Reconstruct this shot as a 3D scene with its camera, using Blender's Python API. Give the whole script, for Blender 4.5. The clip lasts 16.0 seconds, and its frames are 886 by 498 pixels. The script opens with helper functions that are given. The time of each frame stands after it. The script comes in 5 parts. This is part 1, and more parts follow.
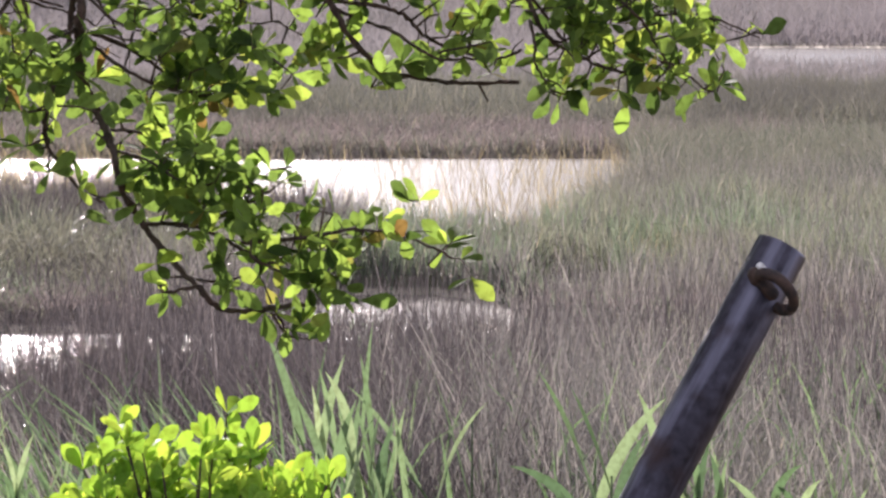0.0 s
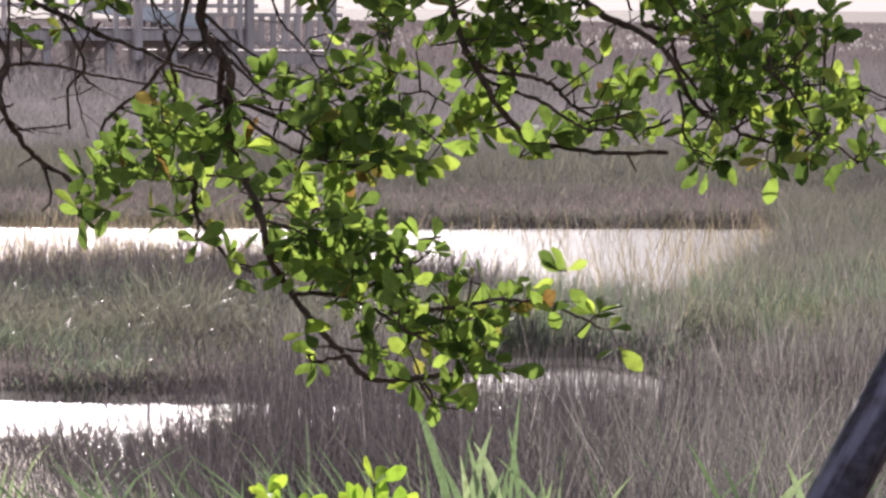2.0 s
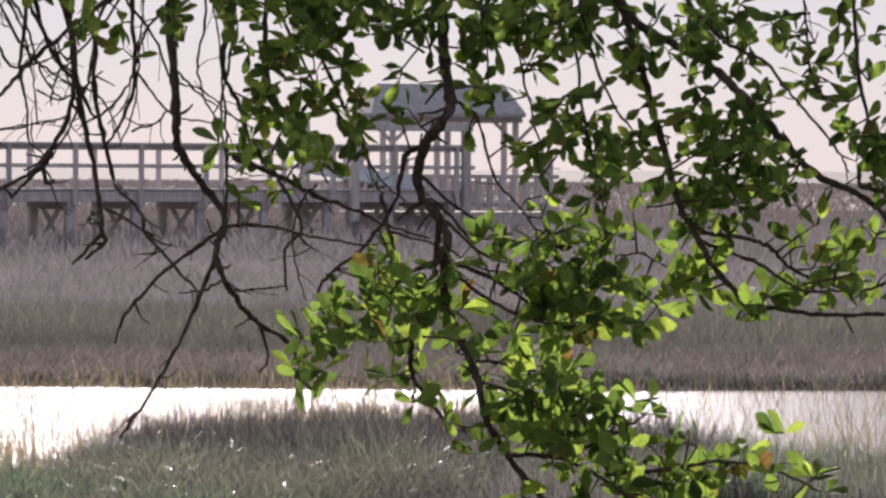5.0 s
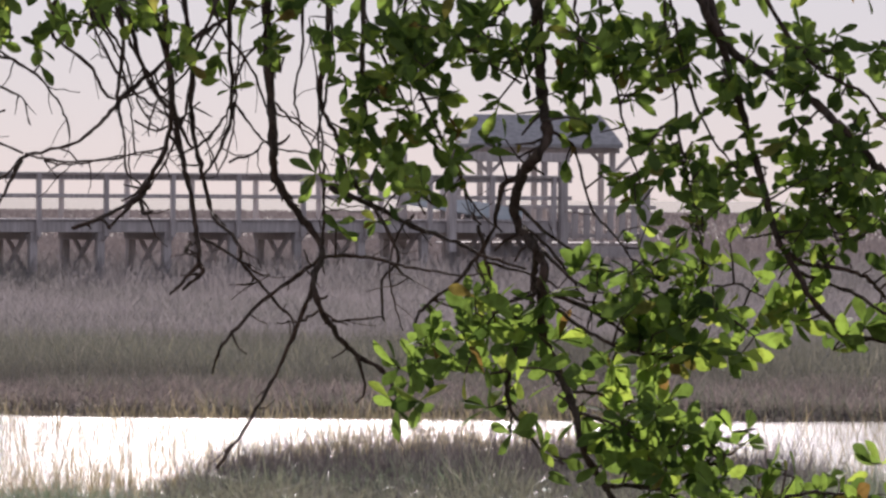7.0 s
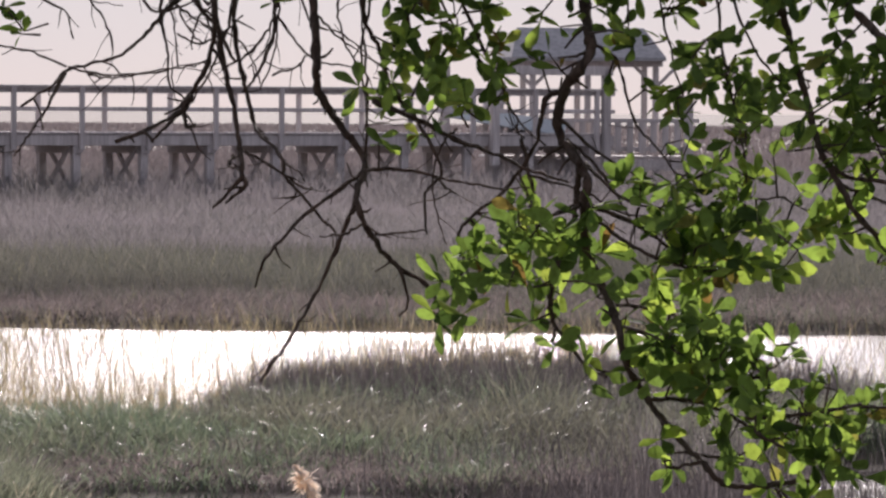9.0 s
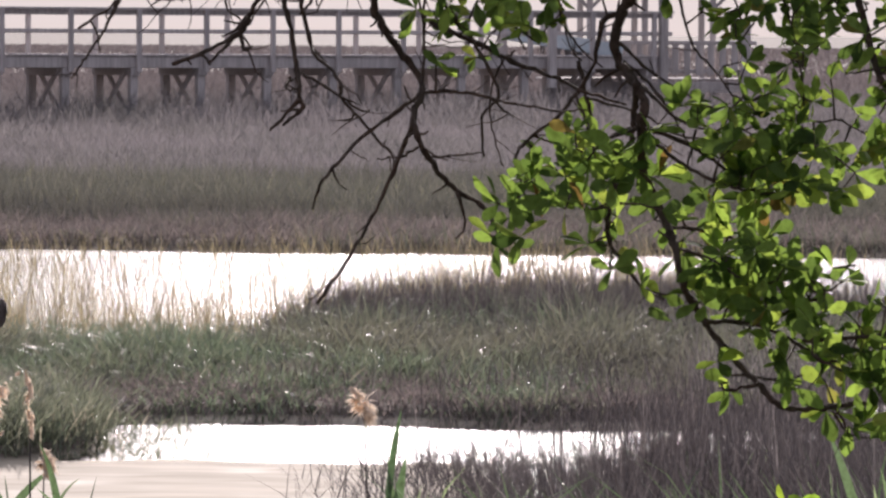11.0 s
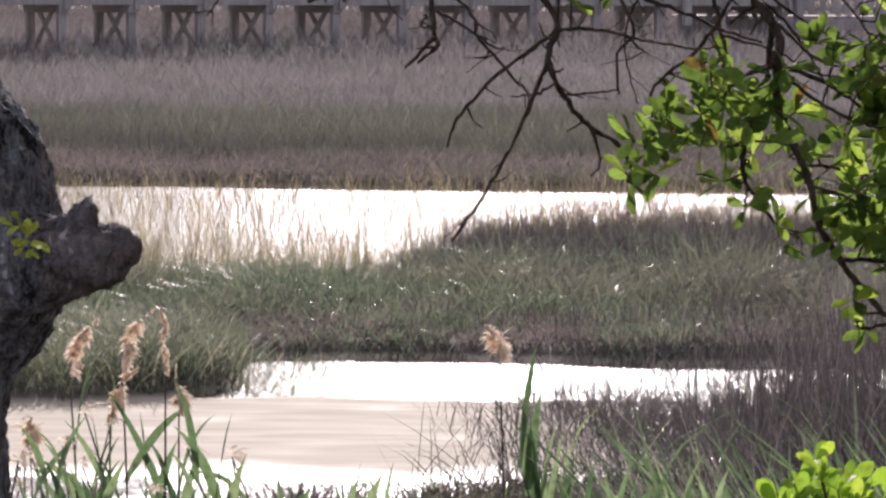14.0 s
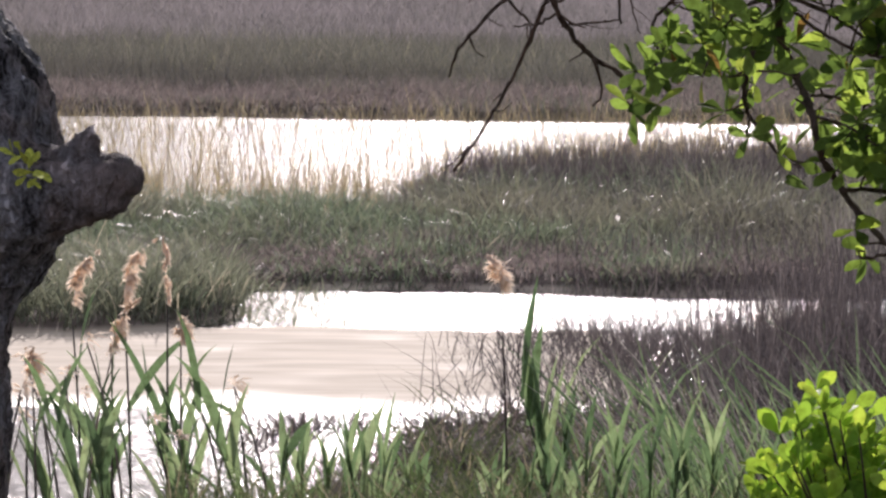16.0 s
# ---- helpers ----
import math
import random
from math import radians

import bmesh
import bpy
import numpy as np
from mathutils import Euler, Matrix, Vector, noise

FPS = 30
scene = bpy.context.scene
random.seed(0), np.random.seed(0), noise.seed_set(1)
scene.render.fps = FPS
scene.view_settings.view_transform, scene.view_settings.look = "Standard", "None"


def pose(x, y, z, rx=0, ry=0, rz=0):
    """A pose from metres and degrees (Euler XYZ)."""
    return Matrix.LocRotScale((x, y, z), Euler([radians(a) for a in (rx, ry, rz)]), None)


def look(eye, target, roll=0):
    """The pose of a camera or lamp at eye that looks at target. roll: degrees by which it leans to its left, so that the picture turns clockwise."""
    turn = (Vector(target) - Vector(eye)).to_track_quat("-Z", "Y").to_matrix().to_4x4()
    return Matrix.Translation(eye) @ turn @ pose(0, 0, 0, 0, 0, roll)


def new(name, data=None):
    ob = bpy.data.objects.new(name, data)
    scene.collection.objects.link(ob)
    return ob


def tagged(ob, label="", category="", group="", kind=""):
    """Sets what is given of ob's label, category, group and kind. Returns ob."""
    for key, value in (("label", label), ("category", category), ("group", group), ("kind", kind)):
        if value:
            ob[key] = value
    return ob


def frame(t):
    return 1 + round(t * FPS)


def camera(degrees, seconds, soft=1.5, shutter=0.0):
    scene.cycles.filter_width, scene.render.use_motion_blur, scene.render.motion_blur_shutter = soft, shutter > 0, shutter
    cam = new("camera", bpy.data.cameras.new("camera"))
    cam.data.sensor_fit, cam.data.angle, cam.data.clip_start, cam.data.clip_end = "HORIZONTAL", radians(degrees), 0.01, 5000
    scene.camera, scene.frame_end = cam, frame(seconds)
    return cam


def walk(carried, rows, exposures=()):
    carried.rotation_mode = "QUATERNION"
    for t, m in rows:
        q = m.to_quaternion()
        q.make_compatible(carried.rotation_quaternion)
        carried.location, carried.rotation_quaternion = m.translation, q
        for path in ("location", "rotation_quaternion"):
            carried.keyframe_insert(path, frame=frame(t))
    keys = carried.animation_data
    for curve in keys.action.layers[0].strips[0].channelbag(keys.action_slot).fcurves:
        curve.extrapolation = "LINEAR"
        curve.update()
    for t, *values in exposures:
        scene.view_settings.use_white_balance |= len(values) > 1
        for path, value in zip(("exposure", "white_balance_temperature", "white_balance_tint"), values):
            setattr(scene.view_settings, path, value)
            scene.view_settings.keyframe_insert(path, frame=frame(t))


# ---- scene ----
EXPOSURE, KELVIN, TINT, SKY, SUN = 0.4, 5950, 20, 0.085, 5.0
# ---------------------------------------------------------------- camera and its turn
# A hand-held long lens at one spot on the bank: it only pans and tilts.
LENS = 10.0
FOCAL = 784 / math.tan(radians(LENS / 2))
EYE = (0.0, 0.0, 2.2)
ROLL = 0.3
# seconds, turn to the left and tilt upwards, both in thousandths of the focal length
PATH = [
    (0.0, -100.2, -61.5), (0.5, -93.0, -56.4), (1.0, -83.8, -50.7), (1.5, -76.9, -49.5), (2.0, -70.6, -47.8),
    (2.5, -62.3, -45.9), (3.0, -54.0, -42.9), (3.5, -47.4, -37.8), (4.0, -40.2, -31.2), (4.5, -33.0, -24.1),
    (5.0, -27.6, -16.1), (5.2, -25.9, -13.3), (6.25, -15.5, -7.4),
    (7.3, -6.4, -12.1), (7.5, -5.5, -13.5), (8.0, -4.1, -18.3), (8.5, -2.8, -23.1), (9.0, 0.0, -27.3),
    (9.5, 2.8, -31.1), (9.7, 4.0, -32.8), (10.75, 9.7, -40.9),
    (11.8, 17.3, -47.2), (12.0, 19.4, -48.0), (12.5, 23.9, -48.7), (13.0, 28.1, -50.2), (13.5, 33.4, -52.4),
    (14.0, 37.8, -55.2), (14.5, 39.5, -59.8), (15.0, 39.7, -63.6), (15.5, 39.5, -66.4), (16.0, 38.1, -69.1),
]
cam = camera(LENS, 16.0, 2.6)
walk(cam, [(t, pose(*EYE, 90 + math.degrees(math.atan(p / 1000)), 0, math.degrees(math.atan(y / 1000))) @ pose(0, 0, 0, 0, 0, ROLL))
           for t, y, p in PATH], [(t, EXPOSURE + e, KELVIN, TINT) for t, e in ((0.0, 0.7), (0.5, 0.72), (1.0, 0.4), (2.0, 0.41), (3.0, 0.39), (4.0, 0.31), (5.0, 0.06), (8.0, -0.05), (16.0, -0.05))])

# ---------------------------------------------------------------- sky and sun
SUN_UP, SUN_SIDE = 24.0, -0.5      # degrees above the horizon, and to the right of straight ahead
world = bpy.data.worlds.new("evening_sky")
scene.world = world
world.use_nodes = True
wn = world.node_tree.nodes
sky = wn.new("ShaderNodeTexSky")
sky.sky_type = "NISHITA"
sky.sun_disc = False
sky.sun_elevation, sky.sun_rotation = radians(SUN_UP), radians(SUN_SIDE)
sky.air_density, sky.dust_density, sky.ozone_density = 1.0, 0.4, 2.0
# thin evening haze over the whole sky
haze = wn.new("ShaderNodeMix")
haze.data_type = "RGBA"
haze.inputs[0].default_value = 0.88
haze.inputs[7].default_value = (4.95, 4.9, 5.1, 1)
world.node_tree.links.new(sky.outputs[0], haze.inputs[6])
world.node_tree.links.new(haze.outputs[2], wn["Background"].inputs[0])
wn["Background"].inputs[1].default_value = SKY
lamp = bpy.data.lights.new("sun", "SUN")
lamp.energy, lamp.angle, lamp.color = SUN, radians(0.6), (1.0, 0.9, 0.77)
sun = new("sun", lamp)
sun.matrix_world = look((math.sin(radians(SUN_SIDE)) * 50, math.cos(radians(SUN_SIDE)) * 50, math.tan(radians(SUN_UP)) * 50), (0, 0, 0))

# ---------------------------------------------------------------- materials
def material(name, rough=0.8):
    m = bpy.data.materials.new(name)
    m.use_nodes = True
    n = m.node_tree.nodes
    b = n["Principled BSDF"]
    b.inputs["Roughness"].default_value = rough
    return m, n, m.node_tree.links, b


def noise_node(n, l, scale, detail=4.0, stretch=None, coords="Object"):
    tc = n.new("ShaderNodeTexCoord")
    t = n.new("ShaderNodeTexNoise")
    t.inputs["Scale"].default_value, t.inputs["Detail"].default_value = scale, detail
    if stretch:
        mp = n.new("ShaderNodeMapping")
        mp.inputs["Scale"].default_value = stretch
        l.new(tc.outputs[coords], mp.inputs[0])
        l.new(mp.outputs[0], t.inputs["Vector"])
    else:
        l.new(tc.outputs[coords], t.inputs["Vector"])
    return t


def ramp(n, l, source, *stops):
    r = n.new("ShaderNodeValToRGB")
    e = r.color_ramp.elements
    while len(e) < len(stops):
        e.new(0.5)
    for el, (p, c) in zip(e, stops):
        el.position, el.color = p, (*c, 1)
    l.new(source, r.inputs[0])
    return r


def mixed(n, l, a, b, fac, blend="MIX"):
    m = n.new("ShaderNodeMix")
    m.data_type, m.blend_type = "RGBA", blend
    for sock, v in ((m.inputs[0], fac), (m.inputs[6], a), (m.inputs[7], b)):
        if hasattr(v, "is_linked"):
            l.new(v, sock)
        else:
            sock.default_value = v if isinstance(v, float) else (*v, 1)
    return m.outputs[2]


def bumped(n, l, b, source, strength, distance):
    bp = n.new("ShaderNodeBump")
    bp.inputs["Strength"].default_value, bp.inputs["Distance"].default_value = strength, distance
    l.new(source, bp.inputs["Height"])
    l.new(bp.outputs[0], b.inputs["Normal"])
    return bp


def leafy(name, stops, through_light, rough=0.45, patch=None, gloss=0.4):
    """Leaf or blade: a random tint per piece, some light passing through, a soft gloss."""
    m, n, l, b = material(name, rough)
    g, o, add, wrap = n.new("ShaderNodeNewGeometry"), n.new("ShaderNodeObjectInfo"), n.new("ShaderNodeMath"), n.new("ShaderNodeMath")
    wrap.operation = "FRACT"
    l.new(g.outputs["Random Per Island"], add.inputs[0])
    l.new(o.outputs["Random"], add.inputs[1])
    l.new(add.outputs[0], wrap.inputs[0])
    col = ramp(n, l, wrap.outputs[0], *stops).outputs[0]
    if patch:
        t = noise_node(n, l, patch[0], 3.0)
        col = mixed(n, l, col, patch[1], ramp(n, l, t.outputs[0], (0.42, (0, 0, 0)), (0.6, (1, 1, 1))).outputs[0])
    fine = noise_node(n, l, 60.0, 2.0)
    col = mixed(n, l, col, mixed(n, l, col, (0.6, 0.57, 0.52), 1.0, "MULTIPLY"), ramp(n, l, fine.outputs[0], (0.45, (0, 0, 0)), (0.75, (1, 1, 1))).outputs[0])
    l.new(col, b.inputs["Base Color"])
    b.inputs["Specular IOR Level"].default_value = gloss
    tr = n.new("ShaderNodeBsdfTranslucent")
    bright = mixed(n, l, col, through_light, 1.0, "MULTIPLY")
    l.new(bright, tr.inputs[0])
    mx = n.new("ShaderNodeMixShader")
    mx.inputs[0].default_value = 0.45
    l.new(b.outputs[0], mx.inputs[1])
    l.new(tr.outputs[0], mx.inputs[2])
    l.new(mx.outputs[0], n["Material Output"].inputs[0])
    return m


OAK_LEAF = leafy("oak_leaf", [(0.0, (0.03, 0.05, 0.018)), (0.4, (0.072, 0.108, 0.036)), (0.8, (0.12, 0.172, 0.048)), (0.95, (0.185, 0.232, 0.06)), (0.975, (0.13, 0.14, 0.045)), (1.0, (0.1, 0.06, 0.03))], (3.6, 3.7, 2.0), 0.66, gloss=0.05)
SHRUB_LEAF = leafy("shrub_leaf", [(0.0, (0.16, 0.29, 0.05)), (0.6, (0.26, 0.41, 0.065)), (1.0, (0.37, 0.5, 0.09))], (2.0, 1.85, 1.0), 0.5, gloss=0.1)
REED_LEAF = leafy("reed_leaf", [(0.0, (0.055, 0.095, 0.05)), (0.6, (0.11, 0.168, 0.088)), (1.0, (0.2, 0.26, 0.15))], (2.0, 1.95, 1.6), 0.4)
GREEN_GRASS = leafy("green_grass", [(0.0, (0.077, 0.1, 0.06)), (0.5, (0.115, 0.152, 0.102)), (0.88, (0.162, 0.2, 0.144)), (1.0, (0.27, 0.245, 0.2))], (1.8, 1.76, 1.6), 0.32, patch=(0.5, (0.15, 0.15, 0.118)), gloss=0.55)
# the last, yellowish stop paints sun glints onto a few blades
BANK_GRASS = leafy("far_bank_grass", [(0.0, (0.095, 0.097, 0.085)), (0.5, (0.135, 0.136, 0.118)), (0.8, (0.18, 0.17, 0.157)), (0.96, (0.28, 0.255, 0.23)), (1.0, (0.34, 0.33, 0.21))], (1.3, 1.32, 1.15), 0.32, patch=(0.25, (0.112, 0.106, 0.1)), gloss=0.55)
# brown straw, lightened to put the water's glow on the shaded bank edge
EDGE_STRAW = leafy("waterside_straw", [(0.0, (0.135, 0.117, 0.112)), (0.6, (0.2, 0.175, 0.168)), (1.0, (0.31, 0.27, 0.25))], (1.35, 1.3, 1.28), 0.5, gloss=0.25)
WATER_STALK = leafy("sunlit_water_stalk", [(0.0, (0.1, 0.088, 0.062)), (0.6, (0.21, 0.185, 0.125)), (1.0, (0.42, 0.37, 0.26))], (1.7, 1.62, 1.3), 0.35, gloss=0.5)
MIX_GRASS = leafy("mixed_marsh_grass", [(0.0, (0.12, 0.12, 0.117)), (0.4, (0.155, 0.153, 0.15)), (0.7, (0.205, 0.198, 0.203)), (1.0, (0.29, 0.275, 0.285))], (1.35, 1.3, 1.25), 0.5, patch=(0.22, (0.232, 0.218, 0.23)), gloss=0.15)
DRY_GRASS = leafy("dry_grass", [(0.0, (0.042, 0.036, 0.036)), (0.6, (0.115, 0.1, 0.096)), (0.9, (0.21, 0.184, 0.17)), (1.0, (0.42, 0.37, 0.33))], (1.1, 1.05, 1.02), 0.5)
# distance haze is put into this colour: paler and mauver blades
FAR_GRASS = leafy("far_marsh_grass", [(0.0, (0.14, 0.127, 0.125)), (0.6, (0.215, 0.192, 0.19)), (1.0, (0.3, 0.268, 0.265))], (1.0, 0.95, 0.95), 0.6, patch=(0.05, (0.205, 0.185, 0.185)), gloss=0.03)
POINT_GRASS = leafy("point_grass", [(0.0, (0.1, 0.11, 0.08)), (0.5, (0.15, 0.168, 0.125)), (0.88, (0.2, 0.22, 0.17)), (1.0, (0.38, 0.34, 0.28))], (1.9, 1.85, 1.65), 0.45, gloss=0.35)
TURF = leafy("bank_turf", [(0.0, (0.045, 0.06, 0.03)), (0.6, (0.08, 0.11, 0.048)), (0.85, (0.13, 0.12, 0.09)), (1.0, (0.3, 0.26, 0.21))], (1.5, 1.5, 1.2), 0.5, gloss=0.3)
END_GRASS = leafy("creek_end_grass", [(0.0, (0.08, 0.092, 0.072)), (0.5, (0.12, 0.136, 0.102)), (0.85, (0.2, 0.19, 0.17)), (1.0, (0.32, 0.285, 0.26))], (1.4, 1.38, 1.3), 0.5, patch=(0.5, (0.15, 0.15, 0.122)), gloss=0.25)
# lightened dry stalk, with veiling haze put into the colour
PALE_STALK = leafy("pale_dry_stalk", [(0.0, (0.095, 0.094, 0.09)), (0.6, (0.17, 0.163, 0.157)), (1.0, (0.33, 0.31, 0.285))], (1.3, 1.27, 1.22), 0.45, gloss=0.3)
DARK_GRASS = leafy("dark_dead_grass", [(0.0, (0.048, 0.043, 0.046)), (0.7, (0.088, 0.08, 0.084)), (1.0, (0.195, 0.178, 0.178))], (1.2, 1.15, 1.1), 0.55)
PLUME = leafy("seed_plume", [(0.0, (0.66, 0.57, 0.48)), (1.0, (0.88, 0.8, 0.7))], (1.5, 1.44, 1.36), 0.6)


def bark_material(name, dark, light, scale, relief):
    """Furrowed bark: ridges drawn out lengthwise, broken by finer grain, grey and brown patches."""
    m, n, l, b = material(name, 0.9)
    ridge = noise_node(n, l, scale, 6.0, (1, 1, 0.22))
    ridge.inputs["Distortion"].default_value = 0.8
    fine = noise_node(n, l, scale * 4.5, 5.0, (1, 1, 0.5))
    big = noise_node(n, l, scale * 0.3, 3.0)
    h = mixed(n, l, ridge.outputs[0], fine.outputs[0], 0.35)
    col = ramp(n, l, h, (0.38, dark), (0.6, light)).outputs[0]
    col = mixed(n, l, col, mixed(n, l, col, (1.0, 0.86, 0.78), 1.0, "MULTIPLY"), ramp(n, l, big.outputs[0], (0.45, (0, 0, 0)), (0.6, (1, 1, 1))).outputs[0])
    l.new(col, b.inputs["Base Color"])
    b.inputs["Specular IOR Level"].default_value = 0.25
    bumped(n, l, b, ramp(n, l, h, (0.36, (0, 0, 0)), (0.62, (1, 1, 1))).outputs[0], 1.0, relief)
    return m


# near-black furrows and pale ridges put crease shade and highlights into the colour
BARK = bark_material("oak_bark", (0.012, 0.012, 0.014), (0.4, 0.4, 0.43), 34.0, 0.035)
# the healed-over stub is barer and browner than the rest of the trunk; its paler tan also paints in highlights
n, l = BARK.node_tree.nodes, BARK.node_tree.links
b = n["Principled BSDF"]
tc, sep, mr = n.new("ShaderNodeTexCoord"), n.new("ShaderNodeSeparateXYZ"), n.new("ShaderNodeMapRange")
l.new(tc.outputs["Object"], sep.inputs[0])
l.new(sep.outputs["X"], mr.inputs[0])
mr.inputs[1].default_value, mr.inputs[2].default_value, mr.inputs[3].default_value, mr.inputs[4].default_value = -1.06, -0.94, 0.0, 0.75
tan = ramp(n, l, noise_node(n, l, 22.0, 5.0).outputs[0], (0.35, (0.1, 0.08, 0.075)), (0.68, (0.46, 0.38, 0.36))).outputs[0]
keep = b.inputs["Base Color"].links[0].from_socket
l.new(mixed(n, l, keep, tan, mr.outputs[0]), b.inputs["Base Color"])
TWIG_BARK = bark_material("twig_bark", (0.035, 0.026, 0.02), (0.1, 0.075, 0.06), 60.0, 0.002)

# sprig leaf colour, brightened to make up for the trunk's shade
SPRIG_LEAF, n, l, b = material("yellow_lichen", 0.9)
t = noise_node(n, l, 70.0, 5.0)
l.new(ramp(n, l, t.outputs[0], (0.35, (0.22, 0.28, 0.04)), (0.6, (0.55, 0.58, 0.08))).outputs[0], b.inputs["Base Color"])
bumped(n, l, b, t.outputs[0], 0.8, 0.01)

STEEL, n, l, b = material("dark_weathered_steel", 0.42)
t = noise_node(n, l, 9.0, 8.0)
t2 = noise_node(n, l, 55.0, 5.0)
rust = ramp(n, l, t.outputs[0], (0.6, (0, 0, 0)), (0.8, (1, 1, 1))).outputs[0]
grime = ramp(n, l, t2.outputs[0], (0.3, (0.03, 0.027, 0.034)), (0.7, (0.07, 0.065, 0.085))).outputs[0]
# bluish sheen along the pipe, painted as lengthwise streaks through this mask
bare = ramp(n, l, noise_node(n, l, 26.0, 5.0, (1.0, 1.0, 0.1)).outputs[0], (0.5, (0, 0, 0)), (0.68, (0.8, 0.8, 0.8))).outputs[0]
grime = mixed(n, l, grime, (0.2, 0.195, 0.25), bare)
l.new(mixed(n, l, grime, (0.07, 0.045, 0.038), rust), b.inputs["Base Color"])
l.new(ramp(n, l, t.outputs[0], (0.4, (0.32, 0.32, 0.32)), (0.68, (0.75, 0.75, 0.75))).outputs[0], b.inputs["Roughness"])
b.inputs["Metallic"].default_value = 0.9
bumped(n, l, b, t2.outputs[0], 0.15, 0.002)

# grey timber, its colour raised to include the pale haze over the pier
WOOD, n, l, b = material("weathered_grey_timber", 0.85)
t = noise_node(n, l, 3.0, 6.0, (6, 6, 0.6))
o = n.new("ShaderNodeObjectInfo")
col = ramp(n, l, t.outputs[0], (0.3, (0.42, 0.375, 0.36)), (0.7, (0.64, 0.585, 0.565))).outputs[0]
tint = ramp(n, l, o.outputs["Random"], (0.0, (0.75, 0.75, 0.75)), (1.0, (1, 1, 1))).outputs[0]
l.new(mixed(n, l, col, tint, 1.0, "MULTIPLY"), b.inputs["Base Color"])
bumped(n, l, b, t.outputs[0], 0.4, 0.01)

SHINGLE, n, l, b = material("grey_roofing", 0.9)
t = noise_node(n, l, 8.0, 5.0)
l.new(ramp(n, l, t.outputs[0], (0.3, (0.22, 0.215, 0.22)), (0.7, (0.34, 0.33, 0.33))).outputs[0], b.inputs["Base Color"])

HULL, n, l, b = material("pale_blue_hull", 0.35)
t = noise_node(n, l, 4.0, 4.0)
l.new(ramp(n, l, t.outputs[0], (0.3, (0.42, 0.5, 0.55)), (0.7, (0.55, 0.6, 0.63))).outputs[0], b.inputs["Base Color"])

WATER, n, l, b = material("rippled_creek_water", 0.2)
b.inputs["Base Color"].default_value = (0.13, 0.112, 0.09, 1)
b.inputs["IOR"].default_value = 1.33
b.inputs["Specular IOR Level"].default_value = 0.105
t = noise_node(n, l, 7.0, 4.0, (0.45, 1.0, 1.0))
t2 = noise_node(n, l, 38.0, 3.0, (0.5, 1.0, 1.0))
bumped(n, l, b, mixed(n, l, t.outputs[0], t2.outputs[0], 0.35), 0.85, 0.03)

# wet silt close to the water's level, dull peaty soil and dead stems above it
GROUND, n, l, b = material("marsh_soil", 0.9)
g = n.new("ShaderNodeNewGeometry")
sx = n.new("ShaderNodeSeparateXYZ")
l.new(g.outputs["Position"], sx.inputs[0])
mr = n.new("ShaderNodeMapRange")
mr.inputs[1].default_value, mr.inputs[2].default_value = 0.025, 0.05
l.new(sx.outputs["Z"], mr.inputs[0])
t = noise_node(n, l, 0.5, 8.0)
t2 = noise_node(n, l, 9.0, 6.0)
dry = ramp(n, l, t.outputs[0], (0.35, (0.085, 0.08, 0.055)), (0.65, (0.15, 0.12, 0.105))).outputs[0]
dry = mixed(n, l, dry, (0.2, 0.165, 0.145), ramp(n, l, t2.outputs[0], (0.5, (0, 0, 0)), (0.7, (1, 1, 1))).outputs[0])
streak = noise_node(n, l, 3.0, 6.0, (0.35, 1.6, 1.0))
silt = ramp(n, l, streak.outputs[0], (0.35, (0.37, 0.322, 0.252)), (0.65, (0.515, 0.452, 0.36))).outputs[0]
l.new(mixed(n, l, silt, dry, mr.outputs[0]), b.inputs["Base Color"])
mr2 = n.new("ShaderNodeMapRange")
mr2.inputs[1].default_value, mr2.inputs[2].default_value, mr2.inputs[3].default_value, mr2.inputs[4].default_value = -0.004, 0.02, 0.3, 0.75
l.new(sx.outputs["Z"], mr2.inputs[0])
l.new(mr2.outputs[0], b.inputs["Roughness"])
mr3 = n.new("ShaderNodeMapRange")
mr3.inputs[1].default_value, mr3.inputs[2].default_value, mr3.inputs[3].default_value, mr3.inputs[4].default_value = -0.004, 0.017, 0.13, 0.018
l.new(sx.outputs["Z"], mr3.inputs[0])
l.new(mr3.outputs[0], b.inputs["Specular IOR Level"])
bumped(n, l, b, mixed(n, l, t2.outputs[0], streak.outputs[0], 0.5), 0.14, 0.02)

# ---------------------------------------------------------------- ground and water
def part(name, bm, mat, parent=None, label="", kind=""):
    me = bpy.data.meshes.new(name)
    if isinstance(bm, tuple):
        me.from_pydata(bm[0], [], bm[1])
    else:
        bm.to_mesh(me)
        bm.free()
    me.materials.append(mat)
    ob = new(name, me)
    if parent:
        ob.parent = parent
    return tagged(ob, label, kind=kind)


def smooth(ob, on=True):
    ob.data.shade_smooth() if on else ob.data.shade_flat()
    return ob


def step(a, b, x):
    s = np.clip((x - a) / (b - a), 0, 1)
    return s * s * (3 - 2 * s)


def wob(x, y, scale, seed):
    """Cheap smooth noise, about -1 to 1."""
    r = np.random.RandomState(seed)
    out = 0
    for _ in range(5):
        a, k, ph = r.uniform(0, 6.28), r.uniform(0.5, 1.6) / scale, r.uniform(0, 6.28)
        out = out + np.sin((x * np.cos(a) + y * np.sin(a)) * k * 6.28 + ph)
    return out / 3.2


